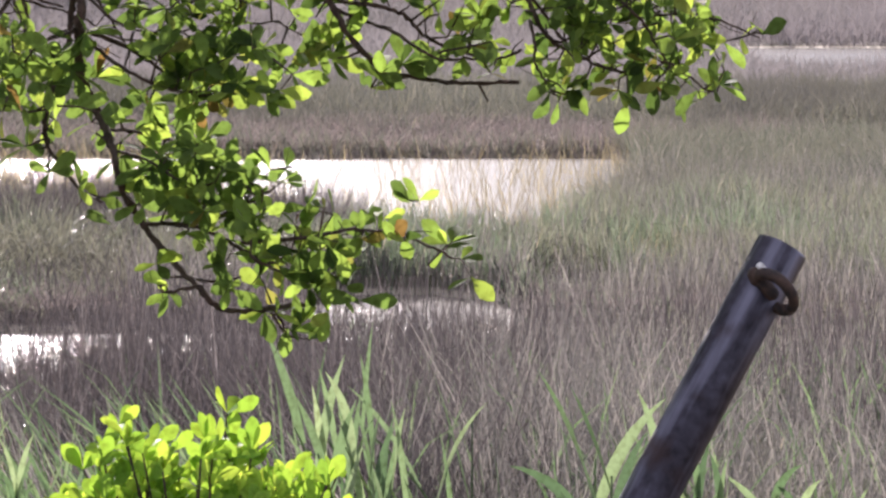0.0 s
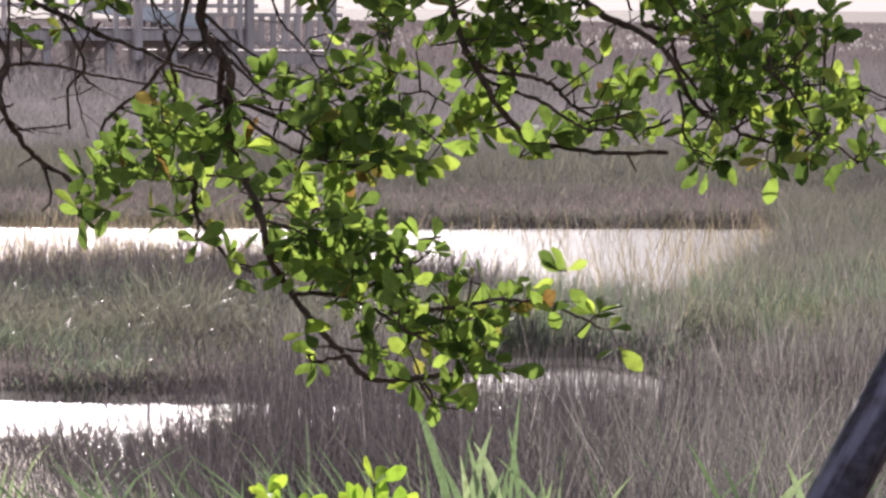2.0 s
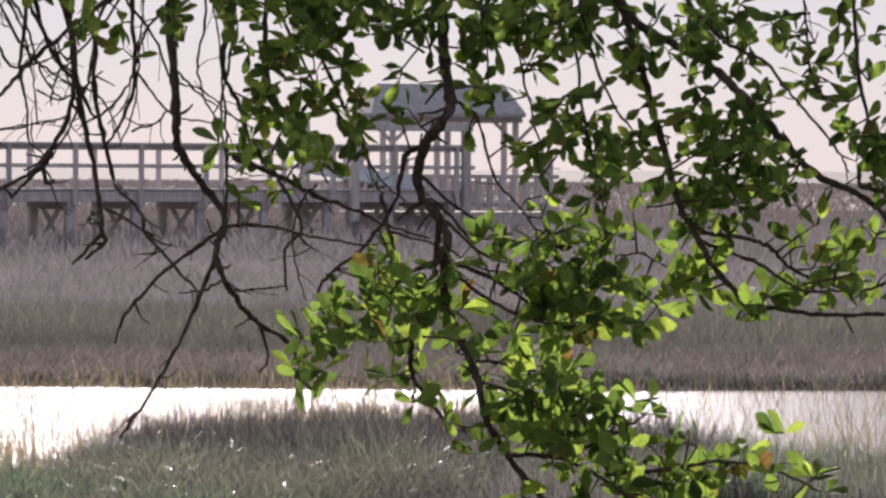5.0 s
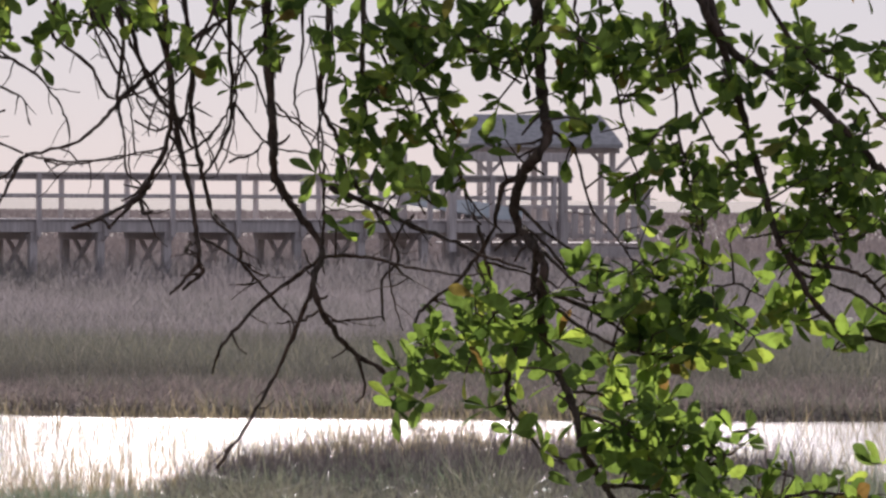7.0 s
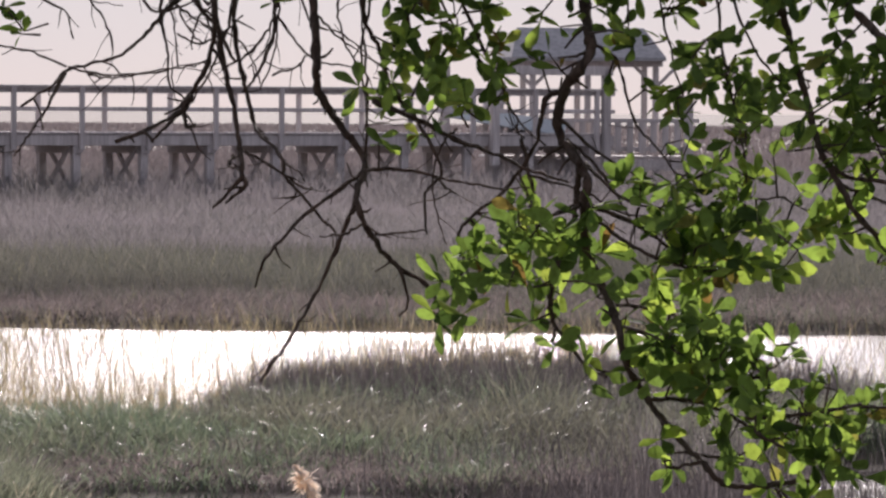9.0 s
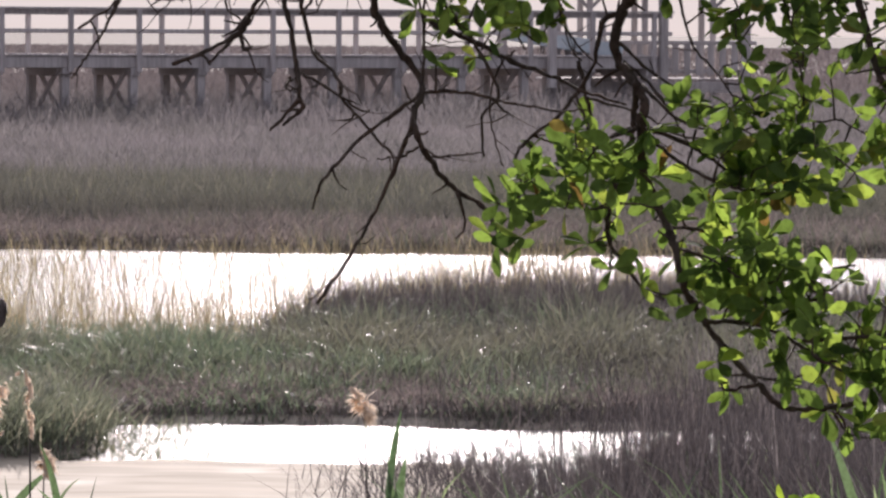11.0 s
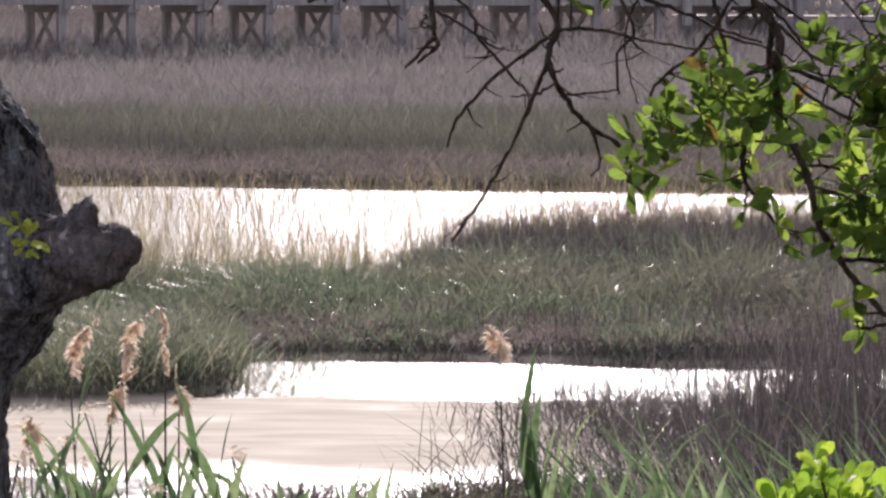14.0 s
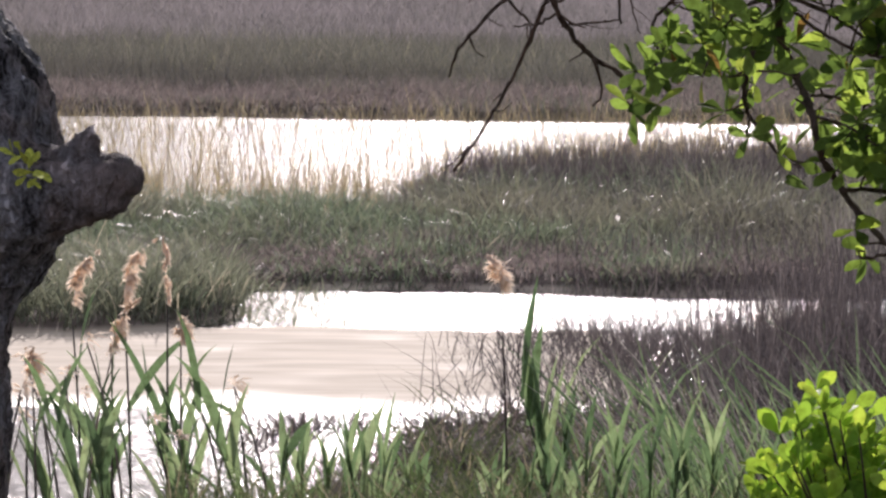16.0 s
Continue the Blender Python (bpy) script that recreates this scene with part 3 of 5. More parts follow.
again("landing_stringer", (4.8, 0.08, 0.26), (0.2, -1.2, FLOOR - 0.2), parent=landing)
for px in (-1.2, 0.05, 1.6):
    for py in (-0.9, 0.9):
        again("roof_post", (0.13, 0.13, 3.9), (px, py, 1.45), parent=landing)
for px in (-1.2, 1.6):
    for lean in (1, -1):
        again("knee_brace", (0.08, 0.06, 0.75), (px + 0.25 * lean, -0.9, 3.0), Matrix.Rotation(radians(45 * lean), 4, "Y"), parent=landing)
for px in (-2.0, 2.3):
    again("mooring_post", (0.2, 0.2, 2.9), (px, -1.25, 0.9), parent=landing)
    again("post_cap", (0.26, 0.26, 0.08), (px, -1.25, 2.39), parent=landing)
for py in (-0.95, 0.95):
    again("roof_beam", (3.3, 0.1, 0.16), (0.1, py, 3.3), parent=landing)
again("hand_rail", (4.7, 0.12, 0.09), (0.2, -1.2, 2.0), parent=landing)
again("foot_rail", (4.7, 0.05, 0.09), (0.2, -1.2, 1.36), parent=landing)
for i in range(17):
    again("picket", (0.15, 0.03, 0.72), (-2.0 + 0.27 * i, -1.24, FLOOR + 0.43), parent=landing)
bm = bmesh.new()
low = [bm.verts.new(p) for p in ((-1.75, -1.5, 3.42), (1.75, -1.5, 3.42), (1.75, 1.5, 3.42), (-1.75, 1.5, 3.42))]
base = [bm.verts.new((v.co.x, v.co.y, 3.34)) for v in low]
ridge = [bm.verts.new((-1.45, 0, 4.1)), bm.verts.new((1.45, 0, 4.1))]
for f in ((low[0], low[1], ridge[1], ridge[0]), (low[1], low[2], ridge[1]), (low[2], low[3], ridge[0], ridge[1]), (low[3], low[0], ridge[0]), base[::-1]):
    bm.faces.new(f)
for i in range(4):
    bm.faces.new((base[i], base[(i + 1) % 4], low[(i + 1) % 4], low[i]))
part("roof", bm, SHINGLE, landing, "hipped grey shingle roof")

# a pale gangway slopes down to the landing
gangway = tagged(new("gangway"), "pale blue-grey metal gangway sloping down to the landing", "gangway")
gangway.matrix_world = Matrix.Translation((1.35, 113.9, 2.0)) @ Matrix.Rotation(radians(9), 4, "Y")
block("deck", (2.8, 0.9, 0.06), (0, 0, -0.12), gangway, HULL)
for py in (-0.45, 0.45):
    again("side_panel", (2.8, 0.04, 0.3), (0, py, 0.02), mat=HULL, parent=gangway)

# ---------------------------------------------------------------- the oak that overhangs the bank
oak = tagged(new("oak_tree"), "old oak with rough grey bark and drooping leafy and bare branches", "tree")
oak.matrix_world = pose(0, 0, 0)
rng = np.random.RandomState(7)
TWIGS, BOUGHS = [], []


def spline(points, per=5):
    """Catmull-Rom through the points."""
    p = [np.array(q, float) for q in points]
    p = [2 * p[0] - p[1], *p, 2 * p[-1] - p[-2]]
    out = []
    for i in range(1, len(p) - 2):
        for k in range(per):
            s = k / per
            a, b, c, d = p[i - 1], p[i], p[i + 1], p[i + 2]
            out.append(0.5 * (2 * b + (c - a) * s + (2 * a - 5 * b + 4 * c - d) * s * s + (3 * b - a - 3 * c + d) * s ** 3))
    out.append(p[-2])
    return np.array(out)


def tube(path, radii, sides=7, knots=0.12, r=None):
    """A closed, slightly knotty tube along a path: vertices and faces."""
    r = r or np.random.RandomState(3)
    n = len(path)
    d = np.gradient(path, axis=0)
    d /= np.linalg.norm(d, axis=1)[:, None] + 1e-9
    ref = np.array([0.0, 1.0, 0.0])
    verts, faces = [], []
    for i in range(n):
        a = np.cross(d[i], ref)
        a /= np.linalg.norm(a) + 1e-9
        b = np.cross(d[i], a)
        for k in range(sides):
            t = 2 * math.pi * k / sides
            verts.append(path[i] + radii[i] * (1 + knots * r.normal()) * (a * math.cos(t) + b * math.sin(t)))
    for i in range(n - 1):
        for k in range(sides):
            k2 = (k + 1) % sides
            faces.append((i * sides + k, i * sides + k2, (i + 1) * sides + k2, (i + 1) * sides + k))
    faces.append(tuple(range(sides))[::-1])
    faces.append(tuple((n - 1) * sides + k for k in range(sides)))
    return [tuple(v) for v in verts], faces


def limb(r0, r1, depth, points):
    """A branch in about one plane, given by its side and height, that also wanders a little in depth; with short spurs."""
    ph = rng.uniform(0, 6.28)
    pts = [(x, depth + 0.06 * math.sin(ph + 1.1 * i), z) for i, (x, z) in enumerate(points)]
    path = spline(pts, 6)
    path[1:-1] += rng.normal(0, 0.0012, (len(path) - 2, 3))
    rad = np.linspace(r0, r1, len(path)) * (1 + 0.1 * rng.normal(0, 1, len(path)))
    v, f = tube(path, rad, 7, 0.1, rng)
    for i in range(4, len(path) - 1, 3):
        if rng.uniform() < 0.4:
            ln, a = rng.uniform(0.012, 0.06), rng.uniform(0, 6.28)
            way = np.array([math.cos(a), 0.5 * rng.normal(), math.sin(a) - 0.2]) * ln
            sp = np.array([path[i], path[i] + 0.5 * way + rng.normal(0, 0.003, 3), path[i] + way])
            sv, sf = tube(sp, [r1 * 0.7, r1 * 0.55, r1 * 0.4], 5, 0.1, rng)
            k = len(v)
            v += sv
            f += [tuple(q + k for q in face) for face in sf]
    if depth > 9.12 and r0 < 0.02:
        for i in range(9, len(path) - 2, 7):
            if rng.uniform() < 0.5:
                q, way = path[i].copy(), np.array([rng.normal(0, 0.8), rng.normal(0, 0.3), -abs(rng.normal(0.7, 0.5))])
                way /= np.linalg.norm(way)
                ln = rng.uniform(0.008, 0.02)
                tw = [q]
                for k in range(rng.randint(3, 6)):
                    q = q + way * ln
                    way = way + rng.normal(0, 0.3, 3) * (1, 0.3, 1)
                    way /= np.linalg.norm(way)
                    tw.append(q)
                sv, sf = tube(np.array(tw), np.linspace(r1, r1 * 0.5, len(tw)), 5, 0.15, rng)
                k = len(v)
                v += sv
                f += [tuple(q2 + k for q2 in face) for face in sf]
    TWIGS.append(path)
    BOUGHS.append(smooth(part("limb", (v, f), TWIG_BARK if r0 < 0.014 else BARK, oak)))


def trunk_tube(points, radii, sides=28, rough=0.05):
    """A trunk or stub with lumps and ridges; points with depth."""
    path = spline(points, 8)
    rad = np.interp(np.linspace(0, len(radii) - 1, len(path)), range(len(radii)), radii)
    v, f = tube(path, rad, sides, 0.0, rng)
    out = []
    for i, q in enumerate(v):
        c = Vector(q)
        axis = Vector(path[i // sides])
        lump = noise.noise(c * 7) * 0.6 + noise.noise(c * 21) * 0.3 + 0.4 * abs(noise.noise(Vector((c.x * 40, c.y * 40, c.z * 9))))
        out.append(tuple(axis + (c - axis) * (1 + rough * 2 * lump)))
    return out, f


trunk_parts = [
    trunk_tube([(-1.4, 9, 0.483), (-1.38, 9, 0.885), (-1.335, 9, 1.146), (-1.311, 9, 1.357), (-1.272, 9, 1.538), (-1.199, 9, 1.654), (-1.264, 9, 1.817), (-1.418, 9.05, 1.978), (-1.568, 9.1, 2.139), (-1.609, 9.1, 2.27)], [0.27, 0.24, 0.21, 0.19, 0.168, 0.185, 0.214, 0.178, 0.16, 0.155], 28, 0.04),
    trunk_tube([(-1.222, 8.95, 1.662), (-1.121, 8.9, 1.673), (-1.033, 8.87, 1.683), (-0.973, 8.86, 1.69), (-0.932, 8.85, 1.696), (-0.91, 8.85, 1.697), (-0.892, 8.85, 1.693), (-0.88, 8.85, 1.688), (-0.872, 8.85, 1.682)], [0.15, 0.12, 0.08, 0.066, 0.06, 0.053, 0.045, 0.034, 0.012], 24, 0.06),
    trunk_tube([(-1.0, 8.9, 1.706), (-0.98, 8.87, 1.745), (-0.968, 8.86, 1.772), (-0.954, 8.85, 1.796), (-0.942, 8.85, 1.812)], [0.04, 0.028, 0.022, 0.016, 0.007], 12, 0.12),
]
# trunk, sawn-off stub and burl grown into one skin
v, f = [], []
for tv, tf in trunk_parts:
    k = len(v)
    v += tv
    f += [tuple(q + k for q in face) for face in tf]
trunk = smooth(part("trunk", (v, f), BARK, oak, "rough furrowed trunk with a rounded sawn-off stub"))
grow = trunk.modifiers.new("grow", "REMESH")
grow.mode, grow.voxel_size, grow.use_smooth_shade = "VOXEL", 0.009, True
ease = trunk.modifiers.new("ease", "SMOOTH")
ease.factor, ease.iterations = 0.6, 16
knots = bpy.data.textures.new("bark_lumps", "CLOUDS")
knots.noise_scale, knots.noise_depth = 0.045, 3
lumps = trunk.modifiers.new("lumps", "DISPLACE")
lumps.texture, lumps.strength, lumps.mid_level, lumps.texture_coords = knots, 0.02, 0.5, "LOCAL"
scales = bpy.data.textures.new("bark_scales", "VORONOI")
scales.noise_scale = 0.024
plates = trunk.modifiers.new("plates", "DISPLACE")
plates.texture, plates.strength, plates.mid_level, plates.texture_coords = scales, 0.018, 0.5, "LOCAL"
limb(0.0838, 0.0457, 9.10, [(-1.598, 2.23), (-1.507, 2.494), (-1.202, 2.699), (-0.796, 2.792), (-0.39, 2.805), (0.016, 2.787), (0.422, 2.778), (0.93, 2.761), (1.336, 2.712)])
limb(0.0040, 0.0016, 9.30, [(-0.751, 2.744), (-0.772, 2.609), (-0.783, 2.525), (-0.751, 2.463), (-0.699, 2.443), (-0.648, 2.402), (-0.616, 2.35), (-0.611, 2.308)])
limb(0.0032, 0.0016, 9.30, [(-0.876, 2.743), (-0.855, 2.608), (-0.793, 2.515), (-0.751, 2.411), (-0.699, 2.381), (-0.679, 2.329)])
limb(0.0048, 0.0015, 9.25, [(-0.634, 2.741), (-0.623, 2.607), (-0.644, 2.504), (-0.572, 2.442), (-0.531, 2.38), (-0.469, 2.391), (-0.427, 2.422)])
limb(0.0032, 0.0016, 9.30, [(-0.565, 2.713), (-0.575, 2.568), (-0.544, 2.464), (-0.502, 2.402), (-0.45, 2.361), (-0.409, 2.341), (-0.367, 2.372)])
limb(0.0032, 0.0015, 9.25, [(-0.355, 2.732), (-0.35, 2.588), (-0.324, 2.505), (-0.273, 2.433), (-0.242, 2.361), (-0.19, 2.341), (-0.149, 2.31)])
limb(0.0032, 0.0015, 9.25, [(-0.273, 2.722), (-0.293, 2.609), (-0.345, 2.495), (-0.396, 2.422), (-0.448, 2.36), (-0.458, 2.309)])
limb(0.0024, 0.0016, 9.30, [(-0.492, 2.34), (-0.45, 2.32), (-0.399, 2.341), (-0.357, 2.305), (-0.336, 2.248)])
limb(0.0024, 0.0015, 9.25, [(-0.231, 2.372), (-0.19, 2.331), (-0.128, 2.29), (-0.087, 2.269)])
limb(0.0115, 0.0050, 9.00, [(0.215, 2.78), (0.226, 2.648), (0.237, 2.558), (0.244, 2.498), (0.248, 2.438), (0.253, 2.367), (0.26, 2.317), (0.248, 2.285), (0.218, 2.247), (0.203, 2.196), (0.214, 2.146), (0.239, 2.111), (0.256, 2.076), (0.249, 2.048), (0.251, 1.995), (0.254, 1.955), (0.276, 1.907), (0.298, 1.86), (0.31, 1.819), (0.32, 1.771), (0.345, 1.72), (0.375, 1.675), (0.409, 1.63), (0.459, 1.582), (0.49, 1.549), (0.525, 1.536), (0.591, 1.535), (0.672, 1.542)])
limb(0.0062, 0.0026, 8.97, [(0.241, 2.11), (0.238, 2.062), (0.234, 2.015), (0.216, 1.967), (0.2, 1.92), (0.189, 1.872), (0.195, 1.834), (0.222, 1.788), (0.255, 1.75), (0.29, 1.731)])
limb(0.0046, 0.0024, 9.00, [(0.366, 1.689), (0.414, 1.686), (0.474, 1.677), (0.524, 1.653), (0.553, 1.637), (0.572, 1.621), (0.608, 1.623), (0.62, 1.642)])
limb(0.0040, 0.0022, 8.98, [(0.522, 1.654), (0.573, 1.657), (0.634, 1.666), (0.695, 1.676), (0.736, 1.682), (0.776, 1.674), (0.821, 1.672), (0.876, 1.651), (0.911, 1.632)])
limb(0.0034, 0.0018, 9.00, [(0.459, 1.582), (0.404, 1.572), (0.394, 1.578)])
limb(0.0034, 0.0018, 9.00, [(0.445, 1.594), (0.49, 1.588), (0.536, 1.599)])
limb(0.0046, 0.0022, 8.96, [(0.242, 2.048), (0.287, 1.996), (0.345, 1.957), (0.404, 1.932), (0.449, 1.925)])
limb(0.0046, 0.0022, 9.02, [(0.247, 2.038), (0.33, 2.007), (0.389, 1.968), (0.447, 1.93), (0.487, 1.909)])
limb(0.0036, 0.0020, 9.03, [(0.255, 2.109), (0.274, 2.086), (0.313, 2.05), (0.372, 2.029), (0.437, 2.018), (0.482, 1.995)])
limb(0.0036, 0.0018, 9.00, [(0.242, 2.035), (0.202, 2.02), (0.168, 1.995), (0.142, 1.966)])
limb(0.0026, 0.0015, 8.98, [(0.345, 2.032), (0.336, 1.991), (0.329, 1.956)])
limb(0.0026, 0.0015, 9.00, [(0.133, 2.095), (0.146, 2.062), (0.158, 2.024), (0.169, 1.974)])
limb(0.0034, 0.0018, 8.95, [(0.308, 1.821), (0.368, 1.807), (0.416, 1.778), (0.465, 1.759)])
limb(0.0034, 0.0018, 9.05, [(0.3, 1.858), (0.364, 1.85), (0.424, 1.831), (0.468, 1.802)])
limb(0.0030, 0.0016, 9.02, [(0.475, 1.676), (0.527, 1.708), (0.569, 1.732), (0.611, 1.766)])
limb(0.0030, 0.0016, 8.96, [(0.588, 1.538), (0.604, 1.512), (0.624, 1.491)])
limb(0.0030, 0.0016, 8.96, [(0.551, 1.639), (0.609, 1.606), (0.669, 1.597), (0.709, 1.587)])
limb(0.0100, 0.0030, 8.95, [(0.419, 2.737), (0.46, 2.667), (0.52, 2.558), (0.561, 2.488), (0.601, 2.453), (0.661, 2.419), (0.722, 2.379), (0.772, 2.33), (0.812, 2.29), (0.863, 2.238), (0.913, 2.19), (0.979, 2.159), (1.024, 2.123), (1.042, 2.086), (1.075, 2.029), (1.125, 1.998), (1.191, 1.969), (1.228, 1.961)])
limb(0.0080, 0.0040, 9.00, [(0.5, 2.78), (0.512, 2.68), (0.543, 2.56), (0.574, 2.45), (0.605, 2.369), (0.625, 2.299), (0.651, 2.209), (0.664, 2.139), (0.702, 2.068), (0.743, 2.008), (0.799, 1.963), (0.869, 1.946), (0.95, 1.941), (1.031, 1.943)])
limb(0.0044, 0.0022, 8.95, [(0.978, 2.174), (1.028, 2.155), (1.049, 2.105), (1.09, 2.055), (1.13, 2.002), (1.153, 1.986)])
limb(0.0044, 0.0026, 9.00, [(0.672, 2.12), (0.721, 2.087), (0.781, 2.078), (0.832, 2.058), (0.873, 2.023), (0.913, 2.005), (0.984, 1.983), (1.035, 2.001)])
limb(0.0040, 0.0022, 9.00, [(0.69, 2.088), (0.729, 2.064), (0.802, 2.037), (0.853, 2.002), (0.893, 1.985), (0.964, 1.984)])
limb(0.0034, 0.0016, 8.93, [(1.047, 2.055), (1.049, 2.015), (1.053, 1.975), (1.078, 1.945), (1.094, 1.927)])
limb(0.0030, 0.0016, 8.95, [(1.151, 1.986), (1.191, 2.005), (1.217, 2.02)])
limb(0.0044, 0.0016, 8.92, [(0.955, 2.75), (0.965, 2.55), (0.985, 2.36), (1.024, 2.225), (1.085, 2.155), (1.176, 2.105), (1.237, 2.056), (1.288, 1.986), (1.349, 1.946), (1.377, 1.924)])
limb(0.0030, 0.0015, 8.92, [(1.237, 2.056), (1.318, 2.066), (1.389, 2.051), (1.45, 2.026)])
limb(0.0032, 0.0016, 9.05, [(0.262, 2.318), (0.305, 2.298), (0.326, 2.237), (0.346, 2.177), (0.387, 2.127), (0.417, 2.088), (0.45, 2.071)])
limb(0.0034, 0.0018, 9.05, [(0.207, 2.186), (0.266, 2.136), (0.326, 2.096), (0.397, 2.056), (0.453, 2.018)])
limb(0.0034, 0.0018, 9.10, [(0.221, 2.151), (0.267, 2.11), (0.308, 2.055), (0.341, 2.002), (0.369, 1.984)])
limb(0.0026, 0.0015, 9.10, [(0.155, 2.084), (0.257, 2.054), (0.318, 2.019), (0.39, 2.014), (0.453, 2.035)])
limb(0.0034, 0.0016, 9.05, [(0.452, 2.76), (0.462, 2.61), (0.476, 2.481), (0.497, 2.35), (0.508, 2.259), (0.528, 2.178), (0.537, 2.097), (0.549, 2.049), (0.61, 2.047), (0.671, 2.011)])
limb(0.0034, 0.0016, 9.05, [(0.35, 2.78), (0.354, 2.591), (0.365, 2.49), (0.385, 2.399), (0.406, 2.299), (0.427, 2.218)])
limb(0.0030, 0.0016, 9.00, [(0.468, 2.58), (0.504, 2.439), (0.545, 2.329), (0.595, 2.259), (0.648, 2.195)])
limb(0.0044, 0.0018, 8.90, [(0.56, 2.77), (0.63, 2.57), (0.697, 2.468), (0.757, 2.418), (0.817, 2.389), (0.857, 2.329), (0.898, 2.278), (0.938, 2.23), (0.963, 2.196)])
limb(0.0036, 0.0016, 8.90, [(0.845, 2.78), (0.856, 2.618), (0.876, 2.518), (0.892, 2.439), (0.897, 2.369), (0.922, 2.315)])
limb(0.0044, 0.0016, 8.90, [(1.01, 2.78), (1.015, 2.639), (1.026, 2.499), (1.037, 2.38), (1.057, 2.261), (1.098, 2.171), (1.119, 2.082)])
limb(0.0036, 0.0016, 9.05, [(0.3, 2.78), (0.303, 2.621), (0.314, 2.5), (0.323, 2.429), (0.33, 2.349)])
limb(0.0030, 0.0016, 9.00, [(0.776, 2.33), (0.767, 2.26), (0.757, 2.189), (0.778, 2.119), (0.798, 2.079)])
limb(0.0030, 0.0016, 9.00, [(0.15, 2.78), (0.161, 2.618), (0.182, 2.538), (0.192, 2.457), (0.207, 2.417)])
limb(0.0050, 0.0023, 9.10, [(0.214, 2.238), (0.182, 2.219), (0.163, 2.137), (0.111, 2.058), (0.04, 1.997), (0.028, 1.964), (0.037, 1.923), (0.014, 1.847)])
limb(0.0039, 0.0015, 9.10, [(0.14, 2.151), (0.159, 2.073), (0.178, 2.01), (0.221, 1.958)])
limb(0.0039, 0.0015, 9.05, [(-0.14, 2.093), (-0.09, 2.095), (-0.034, 2.088), (0.022, 2.075), (0.104, 2.063), (0.154, 2.063)])
limb(0.0055, 0.0023, 9.10, [(-0.126, 2.217), (-0.044, 2.182), (0.019, 2.15), (0.101, 2.12), (0.153, 2.094), (0.225, 2.073)])
limb(0.0095, 0.0038, 9.15, [(-0.229, 2.707), (-0.241, 2.605), (-0.244, 2.482), (-0.234, 2.37), (-0.229, 2.288), (-0.227, 2.237), (-0.198, 2.186), (-0.165, 2.144), (-0.14, 2.102), (-0.155, 2.055), (-0.146, 2.007), (-0.115, 1.955), (-0.082, 1.915), (-0.035, 1.887), (0.003, 1.835)])
limb(0.0047, 0.0023, 9.15, [(-0.14, 2.092), (-0.191, 2.054), (-0.26, 2.002), (-0.318, 1.933), (-0.339, 1.88)])
limb(0.0047, 0.0023, 9.15, [(-0.155, 2.055), (-0.178, 1.986), (-0.214, 1.902), (-0.252, 1.828), (-0.299, 1.754), (-0.328, 1.712)])
limb(0.0032, 0.0015, 9.15, [(-0.142, 1.997), (-0.177, 1.978), (-0.222, 1.973)])
limb(0.0032, 0.0015, 9.15, [(-0.136, 1.971), (-0.085, 1.978), (-0.03, 1.985)])
limb(0.0032, 0.0015, 9.15, [(-0.142, 2.094), (-0.14, 2.155), (-0.139, 2.217), (-0.142, 2.299), (-0.152, 2.411), (-0.167, 2.523)])
limb(0.0056, 0.0038, 9.20, [(-0.446, 2.708), (-0.433, 2.606), (-0.423, 2.462), (-0.415, 2.38), (-0.423, 2.298), (-0.456, 2.236), (-0.471, 2.205), (-0.526, 2.168), (-0.592, 2.141)])
limb(0.0048, 0.0023, 9.20, [(-0.461, 2.226), (-0.496, 2.179), (-0.533, 2.142)])
limb(0.0048, 0.0023, 9.20, [(-0.474, 2.21), (-0.47, 2.169), (-0.45, 2.174)])
limb(0.0073, 0.0031, 9.20, [(-0.466, 2.708), (-0.451, 2.554), (-0.423, 2.442), (-0.405, 2.298), (-0.384, 2.206), (-0.371, 2.132), (-0.363, 2.079), (-0.357, 2.063), (-0.394, 2.031)])
limb(0.0040, 0.0023, 9.20, [(-0.363, 2.079), (-0.397, 2.042), (-0.419, 2.021)])
limb(0.0040, 0.0015, 9.20, [(-0.385, 2.116), (-0.39, 2.1), (-0.369, 2.09)])
limb(0.0057, 0.0023, 9.25, [(-0.407, 2.691), (-0.396, 2.567), (-0.381, 2.443), (-0.381, 2.33), (-0.365, 2.247), (-0.349, 2.18), (-0.338, 2.158), (-0.294, 2.116), (-0.287, 2.079), (-0.244, 2.026), (-0.2, 1.978)])
limb(0.0032, 0.0015, 9.25, [(-0.362, 2.126), (-0.309, 2.095), (-0.255, 2.058), (-0.24, 2.058)])
limb(0.0062, 0.0023, 9.25, [(-0.295, 2.78), (-0.303, 2.671), (-0.314, 2.526), (-0.312, 2.433), (-0.314, 2.34), (-0.34, 2.268), (-0.365, 2.232)])
limb(0.0058, 0.0023, 9.30, [(-0.255, 2.78), (-0.29, 2.62), (-0.329, 2.53), (-0.385, 2.488), (-0.463, 2.42), (-0.504, 2.384), (-0.545, 2.34), (-0.606, 2.294), (-0.689, 2.277), (-0.715, 2.246), (-0.772, 2.204)])
limb(0.0032, 0.0016, 9.30, [(-0.699, 2.266), (-0.731, 2.204), (-0.76, 2.151), (-0.784, 2.113)])
limb(0.0024, 0.0016, 9.30, [(-0.689, 2.277), (-0.637, 2.265), (-0.554, 2.265), (-0.471, 2.278), (-0.43, 2.294)])
limb(0.0024, 0.0016, 9.30, [(-0.689, 2.277), (-0.751, 2.302), (-0.814, 2.316), (-0.876, 2.323)])
